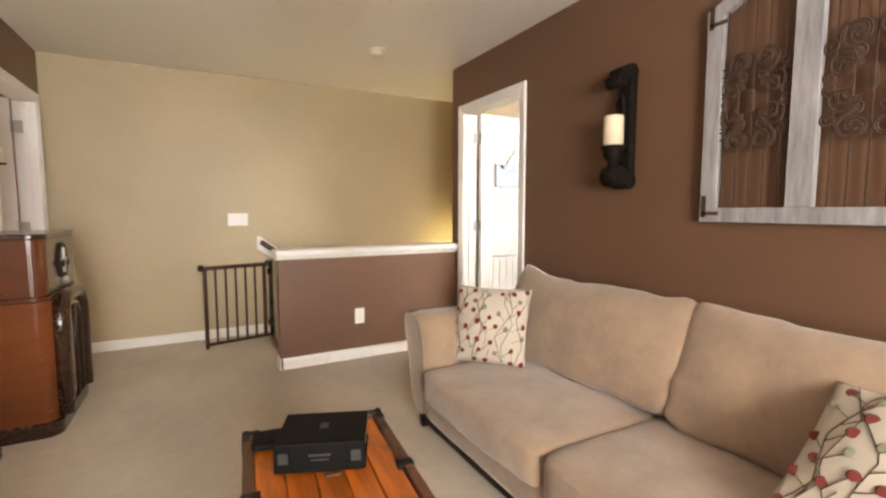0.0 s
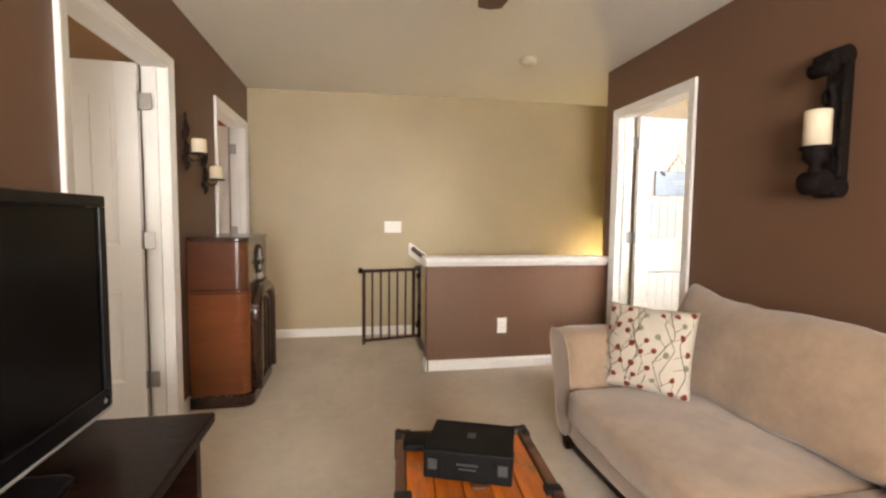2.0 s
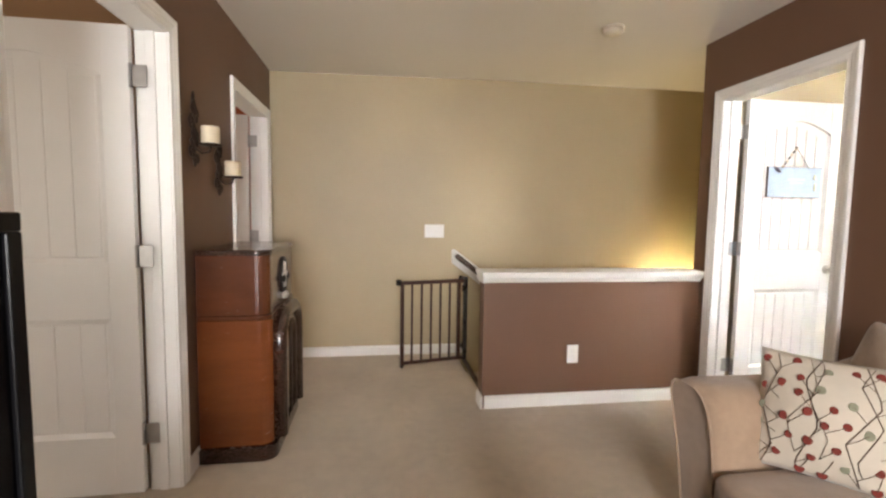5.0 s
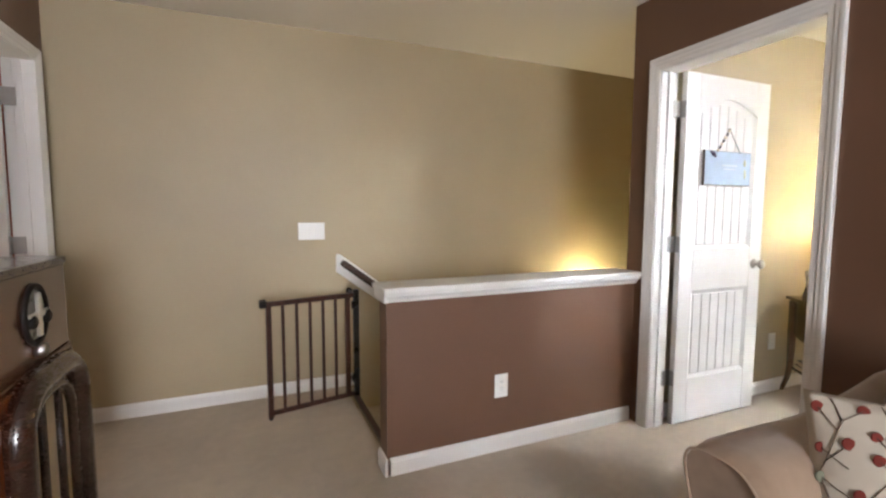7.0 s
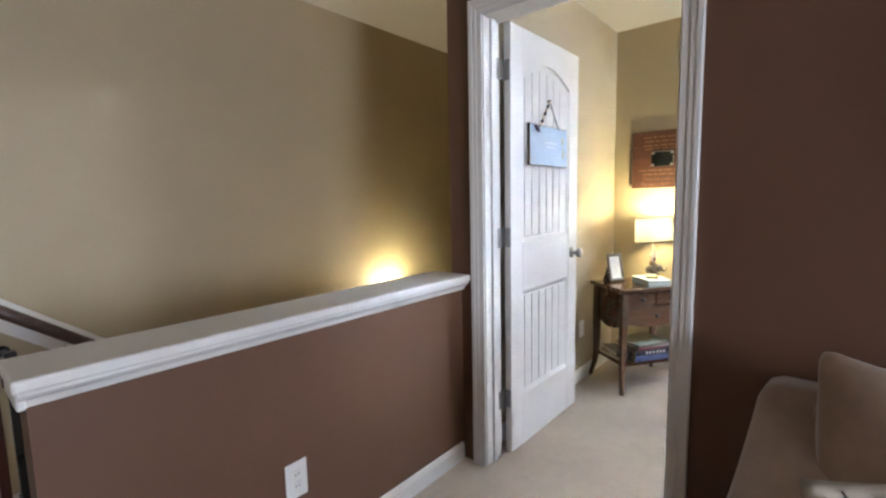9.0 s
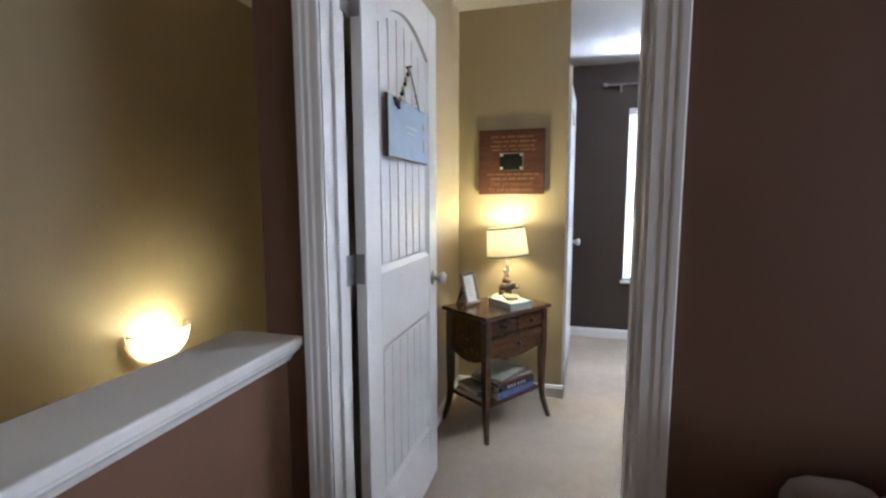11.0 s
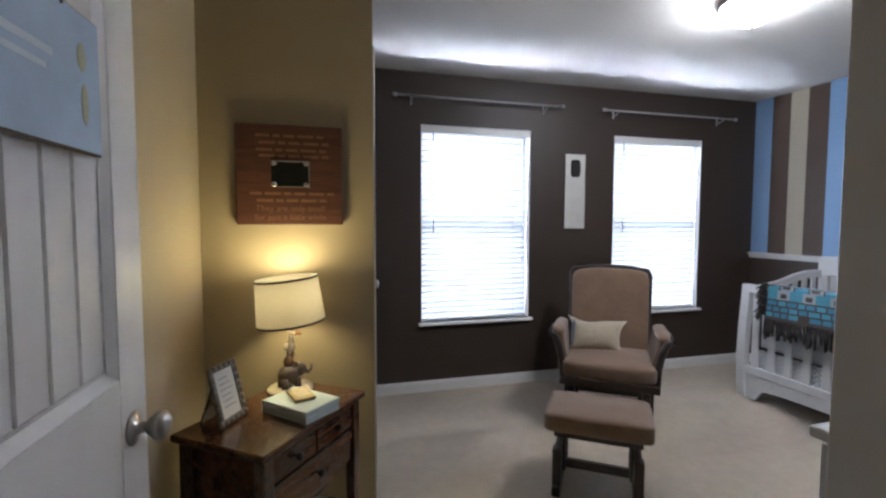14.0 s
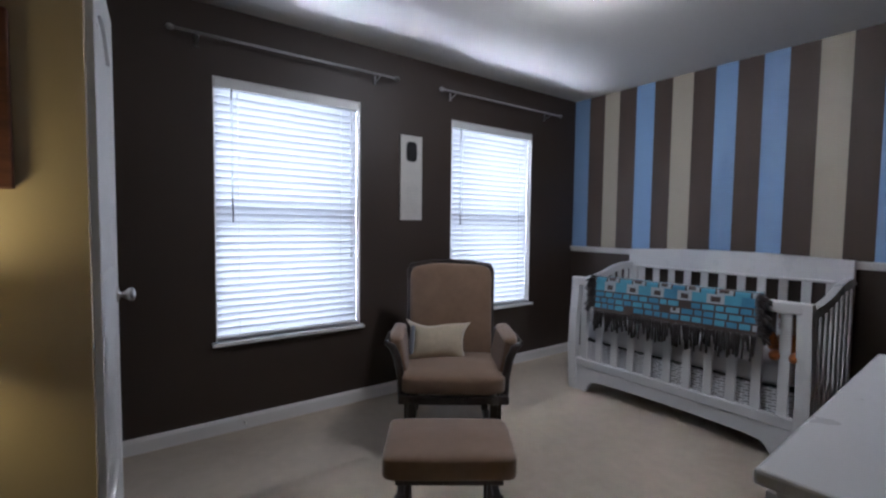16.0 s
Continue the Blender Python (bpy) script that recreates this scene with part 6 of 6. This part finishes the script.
def glider():
    g = thing("glider_chair", pose(4.520, 1.296, 0, 0, 0, 235), "dark wooden glider rocker with tan padded seat and back", "armchair")
    part("seat_cushion", soft_box(bmesh.new(), 0.575, 0.53, 0.105, 9, (0, 0.006, 0.018), 0.004, 12, 21, Matrix.Translation((0, -0.055, 0.385))), M_gl_fab, g)
    bk = Matrix.Translation((0, 0.245, 0.665)) @ Matrix.Rotation(radians(-14), 4, "X")
    bm = soft_box(bmesh.new(), 0.525, 0.11, 0.61, 11, (0, 0.025, 0.0), 0.004, 14, 22)
    for v in bm.verts:
        v.co.x *= 1 + 0.05 * v.co.z
        v.co.z += 0.022 * (1 - (v.co.x / 0.25) ** 2) * (1 if v.co.z > 0.2 else 0)
    part("back_cushion", moved(bm, bk), M_gl_fab, g)
    top = [(-0.262, 0.03, -0.36), (-0.267, 0.03, 0.10), (-0.274, 0.03, 0.285), (-0.262, 0.03, 0.320), (-0.13, 0.03, 0.342), (0, 0.03, 0.348), (0.13, 0.03, 0.342), (0.262, 0.03, 0.320), (0.274, 0.03, 0.285), (0.267, 0.03, 0.10), (0.262, 0.03, -0.36)]
    part("back_frame", moved(tube(bmesh.new(), top, 0.019, 10), bk), M_gl_wood, g)
    for x in (-0.12, 0, 0.12):
        part("back_slat", moved(boxes((x - 0.018, x + 0.018, 0.055, 0.068, -0.34, 0.33), bevel=0.003, seg=1), bk), M_gl_wood, g)
    part("seat_rail", boxes((-0.295, 0.295, -0.325, -0.295, 0.288, 0.332), bevel=0.006), M_gl_wood, g)
    part("seat_rail", boxes((-0.295, 0.295, 0.215, 0.245, 0.288, 0.332), bevel=0.006), M_gl_wood, g)
    for s in (-1, 1):
        part("seat_rail", boxes((s * 0.28 - 0.014, s * 0.28 + 0.014, -0.295, 0.215, 0.288, 0.330), bevel=0.004), M_gl_wood, g)
        pad = bmesh.new()
        soft_box(pad, 0.085, 0.40, 0.055, 4, (0, 0, 0.008), 0.003, 8, 25 + s, Matrix.Translation((s * 0.318, -0.03, 0.600)) @ Matrix.Rotation(radians(s * -9), 4, "Y"))
        part("arm_pad", pad, M_gl_fab, g)
        inner = soft_box(bmesh.new(), 0.045, 0.40, 0.23, 5, (0, 0, 0), 0.003, 8, 27 + s, Matrix.Translation((s * 0.286, -0.03, 0.505)) @ Matrix.Rotation(radians(s * 10), 4, "Y"))
        part("arm_side_pad", inner, M_gl_fab, g)
        part("arm_front", tube(bmesh.new(), [(s * 0.278, -0.255, 0.31), (s * 0.285, -0.258, 0.42), (s * 0.305, -0.260, 0.52), (s * 0.332, -0.262, 0.585), (s * 0.364, -0.262, 0.602)], [0.024, 0.023, 0.022, 0.020, 0.014], 10), M_gl_wood, g)
        part("arm_rail", tube(bmesh.new(), [(s * 0.366, -0.26, 0.602), (s * 0.366, -0.02, 0.598), (s * 0.345, 0.19, 0.57), (s * 0.29, 0.27, 0.56)], 0.014, 8), M_gl_wood, g)
        for y in (-0.20, -0.14, 0.10, 0.16):
            part("link_arm", boxes((s * 0.262 - 0.009, s * 0.262 + 0.009, y - 0.014, y + 0.014, 0.07, 0.288), bevel=0.003, seg=1), M_gl_wood, g)
        part("base_side", boxes((s * 0.235 - 0.02, s * 0.235 + 0.02, -0.30, 0.32, 0.0, 0.05), bevel=0.008), M_gl_wood, g)
        for y in (-0.235, 0.205):
            part("base_post", boxes((s * 0.225 - 0.022, s * 0.225 + 0.022, y - 0.03, y + 0.03, 0.05, 0.262), bevel=0.006), M_gl_wood, g)
        part("base_rail", boxes((s * 0.225 - 0.016, s * 0.225 + 0.016, -0.205, 0.175, 0.225, 0.26), bevel=0.004), M_gl_wood, g)
    for y in (-0.20, 0.19):
        part("stretcher", boxes((-0.203, 0.203, y - 0.012, y + 0.012, 0.08, 0.13), bevel=0.004), M_gl_wood, g)


glider()

lp = thing("lumbar_pillow", pose(4.520, 1.296, 0, 0, 0, 235) @ pose(-0.085, 0.035, 0.535, -22, 4, 4), "small cream rectangular pillow on the glider", "pillow")
bm = bmesh.new()
n = 14
g_ = {}
for side in (0, 1):
    for i in range(n + 1):
        for j in range(n + 1):
            u, v = 2 * i / n - 1, 2 * j / n - 1
            edge = i in (0, n) or j in (0, n)
            e = max(0, (1 - abs(u) ** 2.4) * (1 - abs(v) ** 2.4)) ** 0.6
            horn = 1 + 0.22 * (abs(u) ** 4) * (abs(v) ** 4) - 0.06 * (u * u * (1 - v * v) + v * v * (1 - u * u))
            if edge and side:
                g_[(1, i, j)] = g_[(0, i, j)]
            else:
                y = (0.055 * e + 0.004 * noise.noise(Vector((i * 0.4, j * 0.4, side * 3)))) * (1 if side else -1) if not edge else 0
                g_[(side, i, j)] = bm.verts.new((u * 0.165 * horn, y, v * 0.105 * horn + 0.012 * math.sin(3 * u)))
for side in (0, 1):
    for i in range(n):
        for j in range(n):
            q = [g_[(side, i, j)], g_[(side, i + 1, j)], g_[(side, i + 1, j + 1)], g_[(side, i, j + 1)]]
            bm.faces.new(q if not side else q[::-1]).smooth = True
part("cover", bm, fabric("cream_pillow_fabric", (0.48, 0.41, 0.30), 0.12, 400.0, 0.3), lp)
part("tied_strap", soft_box(bmesh.new(), 0.03, 0.13, 0.222, 4, (0, 0, 0), 0.003, 6, 3, Matrix.Translation((-0.155, 0, 0)) @ Matrix.Diagonal((1, 0.5, 0.8, 1))), fabric("slate_strap", (0.16, 0.17, 0.20), 0.1), lp, "grey-blue cuff")


def ottoman():
    o = thing("ottoman", pose(3.791, 1.862, 0, 0, 0, 235), "padded tan gliding ottoman on dark wooden legs", "ottoman")
    part("cushion", soft_box(bmesh.new(), 0.490, 0.350, 0.088, 13, (0.002, 0.002, 0.010), 0.004, 14, 31, Matrix.Translation((0, 0, 0.365))), M_gl_fab, o)
    part("top_rail", boxes((-0.20, 0.20, -0.135, -0.11, 0.285, 0.318), bevel=0.004), M_gl_wood, o)
    part("top_rail", boxes((-0.20, 0.20, 0.11, 0.135, 0.285, 0.318), bevel=0.004), M_gl_wood, o)
    for s in (-1, 1):
        part("top_side", boxes((s * 0.188 - 0.012, s * 0.188 + 0.012, -0.109, 0.109, 0.285, 0.317), bevel=0.003, seg=1), M_gl_wood, o)
        part("base_side", boxes((s * 0.185 - 0.02, s * 0.185 + 0.02, -0.17, 0.17, 0.0, 0.045), bevel=0.007), M_gl_wood, o)
        for y in (-0.115, 0.115):
            part("leg", boxes((s * 0.185 - 0.021, s * 0.185 + 0.021, y - 0.03, y + 0.03, 0.045, 0.225), bevel=0.006), M_gl_wood, o)
        part("base_rail", boxes((s * 0.185 - 0.014, s * 0.185 + 0.014, -0.085, 0.085, 0.19, 0.222), bevel=0.003, seg=1), M_gl_wood, o)
        for y in (-0.06, 0.06):
            part("link_arm", boxes((s * 0.155 - 0.007, s * 0.155 + 0.007, y - 0.012, y + 0.012, 0.09, 0.286), bevel=0.002, seg=1), M_gl_wood, o)
    part("stretcher", boxes((-0.165, 0.165, -0.013, 0.013, 0.075, 0.12), bevel=0.004), M_gl_wood, o)


ottoman()

M_crib = mat("white_crib_lacquer", (0.78, 0.78, 0.78), 0.3, 0.02, 6.0, 0.08, 60, 0.0005)


def crib():
    c = thing("crib", pose(3.859, -0.312, 0), "white slatted baby crib with a tall curved headboard", "crib")
    HX, YF, YBK = 0.72, 0.385, -0.385
    # back
    back = [(-HX - 0.012, 1.055)] + [(-HX - 0.012 + (2 * HX + 0.024) * k / 16, 1.055 + 0.022 * math.sin(math.pi * k / 16)) for k in range(1, 16)] + [(HX + 0.012, 1.055), (HX + 0.012, 0.925), (-HX - 0.012, 0.925)]
    part("headboard_rail", prism(bmesh.new(), back, YBK - 0.022, YBK + 0.022), M_crib, c)
    part("headboard_lip", boxes((-HX - 0.02, HX + 0.02, YBK - 0.028, YBK + 0.028, 0.905, 0.925), bevel=0.004), M_crib, c)
    part("back_bottom_rail", boxes((-HX, HX, YBK - 0.018, YBK + 0.018, 0.16, 0.24), bevel=0.004), M_crib, c)
    for s in (-1, 1):
        part("back_post", boxes((s * (HX - 0.025) - 0.037, s * (HX - 0.025) + 0.037, YBK - 0.0215, YBK + 0.0215, 0.0, 0.905), bevel=0.004), M_crib, c)
        # curved front post
        out = [(0.0, 0.0), (0.010, 0.10), (0.018, 0.30), (0.010, 0.55), (-0.004, 0.75), (-0.008, 0.86)]
        pts = [(s * (HX - 0.012 + 0.6 * a), YF - 0.01 + a * 0.6, z) for a, z in out]
        bm = bmesh.new()
        rings = [[bm.verts.new((x + da, y + db, z)) for da, db in ((-0.034, -0.026), (0.034, -0.026), (0.034, 0.026), (-0.034, 0.026))] for x, y, z in pts]
        for A, B in zip(rings, rings[1:]):
            for j in range(4):
                bm.faces.new((A[j], A[(j + 1) % 4], B[(j + 1) % 4], B[j]))
        bm.faces.new(rings[0][::-1])
        bm.faces.new(rings[-1])
        bmesh.ops.bevel(bm, geom=list(bm.edges), offset=0.004, segments=2, profile=0.5, affect="EDGES")
        part("front_post", bm, M_crib, c)
        # ends: a rail that sweeps up to the headboard
        top = [(YF - 0.03, 0.835), (0.22, 0.845), (0.05, 0.875), (-0.12, 0.925), (-0.24, 0.945), (YBK + 0.022, 0.948)]
        outl = top + [(y, z - 0.055) for y, z in top[::-1]]
        part("end_rail", prism(bmesh.new(), outl, s * HX - 0.019, s * HX + 0.019, "x"), M_crib, c)
        part("end_bottom_rail", boxes((s * HX - 0.016, s * HX + 0.016, YBK + 0.022, YF - 0.035, 0.16, 0.235), bevel=0.003, seg=1), M_crib, c)
        for k in range(7):
            y = YBK + 0.085 + 0.095 * k
            zt = 0.80 + max(0, 0.1 * (0.22 - y) / 0.45)
            part("end_slat", boxes((s * HX - 0.008, s * HX + 0.008, y - 0.022, y + 0.022, 0.23, min(zt, 0.895)), bevel=0.003, seg=1), M_crib, c)
    n = 11
    for k in range(n):
        x = -HX + 0.095 + (2 * HX - 0.19) * k / (n - 1)
        part("back_slat", boxes((x - 0.026, x + 0.026, YBK - 0.007, YBK + 0.007, 0.24, 0.906), bevel=0.003, seg=1), M_crib, c)
        part("front_slat", boxes((x - 0.026, x + 0.026, YF - 0.016, YF - 0.002, 0.24, 0.81), bevel=0.003, seg=1), M_crib, c)
    part("front_top_rail", boxes((-HX + 0.02, HX - 0.02, YF - 0.034, YF + 0.016, 0.80, 0.862), bevel=0.010), M_crib, c)
    part("front_bottom_rail", boxes((-HX + 0.02, HX - 0.02, YF - 0.030, YF + 0.010, 0.185, 0.245), bevel=0.005), M_crib, c)
    # apron that arches between the feet
    ap = [(-HX + 0.02, 0.185), (HX - 0.02, 0.185), (HX - 0.02, 0.0), (HX - 0.115, 0.0)]
    ap += [(HX - 0.13 - 0.06 * k / 5, 0.085 * math.sin(math.pi / 2 * (k + 0.5) / 5.5)) for k in range(6)]
    ap += [(x, 0.092 + 0.012 * (1 - (x / 0.55) ** 2)) for x in (0.45, 0.3, 0.15, 0.0, -0.15, -0.3, -0.45)]
    ap += [(-HX + 0.13 + 0.06 * k / 5, 0.085 * math.sin(math.pi / 2 * (k + 0.5) / 5.5)) for k in range(5, -1, -1)]
    ap += [(-HX + 0.115, 0.0), (-HX + 0.02, 0.0)]
    part("apron", prism(bmesh.new(), ap, YF - 0.022, YF + 0.004), M_crib, c)
    part("mattress_support", boxes((-HX + 0.03, HX - 0.03, YBK + 0.03, YF - 0.07, 0.355, 0.370)), M_iron, c)


crib()

mt = thing("crib_mattress", pose(3.859, -0.312, 0.3705), "white crib mattress under a fitted sheet", "mattress")
part("mattress_body", soft_box(bmesh.new(), 1.35, 0.68, 0.15, 9, (0, 0, 0.006), 0.003, 10, 41, Matrix.Translation((0, -0.005, 0.079))), fabric("white_sheet", (0.72, 0.72, 0.74), 0.04, 500, 0.2), mt)


def dash_fabric(name):
    """White cloth with woven dark dashes in rows."""
    m, nt, p = base_mat(name)
    v = coords(nt, (1, 1, 1))
    b = nt.nodes.new("ShaderNodeTexBrick")
    b.inputs["Scale"].default_value = 1.0
    b.inputs["Brick Width"].default_value, b.inputs["Row Height"].default_value = 0.052, 0.0165
    b.inputs["Mortar Size"].default_value, b.inputs["Mortar Smooth"].default_value = 0.0066, 0.2
    b.inputs["Color1"].default_value, b.inputs["Color2"].default_value = (0.10, 0.095, 0.095, 1), (0.22, 0.21, 0.21, 1)
    b.inputs["Mortar"].default_value = (0.80, 0.80, 0.82, 1)
    sep, com = nt.nodes.new("ShaderNodeSeparateXYZ"), nt.nodes.new("ShaderNodeCombineXYZ")
    nt.links.new(v, sep.inputs[0])
    nt.links.new(sep.outputs[0], com.inputs[0])
    nt.links.new(sep.outputs[2], com.inputs[1])
    nt.links.new(com.outputs[0], b.inputs["Vector"])
    nt.links.new(b.outputs["Color"], p.inputs["Base Color"])
    p.inputs["Roughness"].default_value = 0.9
    return m


sk = thing("crib_skirt", pose(3.859, -0.312, 0.0), "white crib skirt with rows of dark dashes", "bed skirt")
bm = bmesh.new()
cols = []
for k in range(81):
    x = -0.665 + 1.33 * k / 80
    y = 0.338 + 0.006 * math.sin(k * 0.9) + 0.003 * math.sin(k * 2.3)
    cols.append([(x, y + 0.004 * (1 - z / 0.375), z) for z in (0.19, 0.25, 0.31, 0.375)])
top = [[bm.verts.new(p) for p in col] for col in cols]
bot = [[bm.verts.new((p[0], p[1] - 0.004, p[2])) for p in col] for col in cols]
for A, B, fl_ in ((top[:-1], top[1:], 0), (bot[:-1], bot[1:], 1)):
    for a, b in zip(A, B):
        for j in range(3):
            q = [a[j], b[j], b[j + 1], a[j + 1]]
            bm.faces.new(q[::-1] if fl_ == 0 else q).smooth = True
part("cloth", bm, dash_fabric("dashed_cotton"), sk)


def blanket():
    b = thing("fringed_blanket", pose(3.859, 0.073, 0), "blue, brown and grey patchwork fleece blanket with a knotted fringe", "blanket")
    cols = [fabric("turquoise_fleece", (0.085, 0.30, 0.42), 0.15), fabric("brown_fleece", (0.060, 0.042, 0.034), 0.15), fabric("grey_fleece", (0.36, 0.38, 0.40), 0.1), fabric("deep_blue_fleece", (0.06, 0.21, 0.33), 0.15), fabric("dark_brown_fleece", (0.026, 0.020, 0.019), 0.2)]
    x0, x1 = -0.515, 0.505
    rnd = random.Random(5)
    prof = []
    for k in range(40):
        s = k / 39
        if s < 0.56:
            z = 0.655 + 0.225 * s / 0.56
            y = 0.034 + 0.022 * (1 - s / 0.56) ** 1.5
        elif s < 0.72:
            a = math.pi * (s - 0.56) / 0.16
            y, z = 0.0 + 0.034 * math.cos(a), 0.878 + 0.012 * math.sin(a)
        else:
            y, z = -0.036, 0.878 - 0.16 * (s - 0.72) / 0.28
        prof.append((y, z))
    nx = 96
    bm = bmesh.new()
    grid = []
    for i in range(nx + 1):
        u = i / nx
        x = x0 + (x1 - x0) * u
        row = []
        for k, (y, z) in enumerate(prof):
            d = (1 - k / 39)
            w = noise.noise(Vector((x * 9, z * 5, 2))) * 0.010 * d
            sag = -0.022 * u
            row.append(bm.verts.new((x, y + w + 0.004, z + sag * (1 if k < 20 else 0.3))))
        grid.append(row)
    # rows of blocks with brown seams, staggered like bricks
    row_ends = [0, 3, 7, 11, 15, 20, 24, 29, 34, 39]
    for n_row, (k0, k1) in enumerate(zip(row_ends, row_ends[1:])):
        step = 8 if n_row in (4, 5) else 6
        i, col = -(n_row % 2) * 3, 0
        while i < nx:
            wide = step + rnd.choice((-1, 0, 0, 1))
            a, b_ = max(0, i), min(nx, i + wide)
            m = rnd.choice((0, 0, 0, 3, 3, 3, 3, 1, 2))
            if n_row in (4, 5):
                m = (2, 0)[col % 2] if rnd.random() < 0.85 else 3
            if n_row == 0:
                m = 1
            for p in range(a, b_):
                for kk in range(k0, k1):
                    f = bm.faces.new((grid[p][kk], grid[p + 1][kk], grid[p + 1][kk + 1], grid[p][kk + 1]))
                    f.smooth = True
                    seam = p == b_ - 1 or kk == k1 - 1
                    core = m == 2 and a + 2 <= p < b_ - 2 and k0 + 1 <= kk < k1 - 1
                    f.material_index = 1 if (seam and n_row not in (4, )) or core else m
            i += wide
            col += 1
    o = part("cloth", bm, cols, b)
    o.modifiers.new("thickness", "SOLIDIFY").thickness = 0.005
    fr = bmesh.new()
    for k in range(100):
        x = x0 + (x1 - x0) * (k + rnd.random() * 0.6) / 100
        y, z = 0.060 + rnd.uniform(-0.004, 0.010), 0.668 - 0.022 * (x - x0)
        L = rnd.uniform(0.085, 0.155)
        sw = rnd.uniform(-0.012, 0.012)
        tube(fr, [(x, y, z), (x, y + 0.006, z - 0.018), (x + sw * 0.5, y + 0.003, z - L * 0.55), (x + sw, y, z - L)], [0.007, 0.012, 0.009, 0.010], 6, flat=0.55)
    part("fringe", fr, cols[4], b, "dark brown knotted fringe")
    for s, xe in ((1, x1), (-1, x0)):
        sf = bmesh.new()
        for k in range(30):
            z = 0.885 - 0.22 * k / 29
            y = 0.04 + rnd.uniform(0, 0.02)
            tube(sf, [(xe - s * 0.01, y, z), (xe + s * 0.02, y + 0.014, z + 0.004), (xe + s * rnd.uniform(0.035, 0.07), y + rnd.uniform(-0.01, 0.03), z - rnd.uniform(0.02, 0.06))], [0.007, 0.013, 0.009], 6, flat=0.6)
        part("side_fringe", sf, cols[4], b, "dark brown knotted side fringe")


blanket()

ty = thing("stuffed_toy", pose(3.234, -0.018, 0.536), "orange and brown stuffed toy sitting in the crib", "stuffed toy")
bm = bmesh.new()
ball(bm, (0, 0, 0.075), 0.075, 0.065, 0.08, 16, 12)
head = bmesh.new()
ball(head, (0, 0.01, 0.185), 0.055, 0.05, 0.052, 16, 12)
for s in (-1, 1):
    ball(head, (s * 0.045, 0, 0.228), 0.018, 0.012, 0.018, 10, 8)
    ball(bm, (s * 0.075, 0.03, 0.09), 0.024, 0.03, 0.05, 10, 8)
    ball(bm, (s * 0.045, 0.075, 0.03), 0.028, 0.05, 0.03, 10, 8)
part("toy_body", bm, fabric("orange_plush", (0.50, 0.17, 0.045), 0.2, 300, 0.5), ty)
part("toy_head", head, fabric("brown_plush", (0.26, 0.15, 0.09), 0.25, 300, 0.5), ty, "brown plush head")


def dresser():
    d = thing("dresser", pose(2.409, 1.360, 0, 0, 0, 2.4), "white lacquered dresser with a plain flat top", "dresser")
    part("top", boxes((-0.235, 0.33, -0.615, 0.617, 0.782, 0.812), bevel=0.007), M_crib, d)
    part("case", boxes((-0.225, 0.30, -0.595, 0.597, 0.06, 0.782), bevel=0.003, seg=1), M_crib, d)
    part("plinth", boxes((-0.225, 0.285, -0.59, 0.592, 0.0, 0.06)), M_crib, d)
    for r in range(3):
        for y0, y1 in ((-0.585, -0.006), (0.006, 0.587)):
            z0 = 0.08 + 0.232 * r
            dr = part("drawer", boxes((0.3005, 0.318, y0, y1, z0, z0 + 0.222), bevel=0.004), M_crib, d)
            for y in ((y0 * 2 + y1) / 3, (y0 + 2 * y1) / 3):
                part("drawer_knob", moved(lathe(bmesh.new(), [(0.007, 0), (0.006, 0.01), (0.016, 0.018), (0.013, 0.028), (0.004, 0.03)], 14), Matrix.Translation((0.318, y, z0 + 0.11)) @ Matrix.Rotation(radians(90), 4, "Y")), M_steel, dr)


dresser()

cl = thing("ceiling_light", pose(3.735, 1.06, H), "lit frosted glass dome ceiling light with a nickel finial", "ceiling light")
part("pan", lathe(bmesh.new(), [(0.146, -0.029), (0.153, -0.022), (0.153, -0.001)], 32), M_hinge, cl)
part("dome", lathe(bmesh.new(), [(0.010, -0.132), (0.045, -0.124), (0.085, -0.100), (0.120, -0.066), (0.142, -0.030)], 36), glow("lit_dome_glass", (1.0, 0.965, 0.91), DOME_GLOW), cl, "glowing frosted glass dome")
part("finial", lathe(bmesh.new(), [(0.004, -0.150), (0.010, -0.146), (0.008, -0.140), (0.014, -0.134), (0.012, -0.130)], 14), M_steel, cl, "small nickel finial")

ds = thing("door_stop", pose(XW - 0.014, 2.31, 0.045), "small spring door stop on the skirting board", "door stop")
part("spring", tube(bmesh.new(), [(0, 0, 0), (-0.045, 0, 0)], 0.006, 10), M_steel, ds)
part("tip", tube(bmesh.new(), [(-0.045, 0, 0), (-0.058, 0, 0)], 0.009, 10), M_plastic, ds)
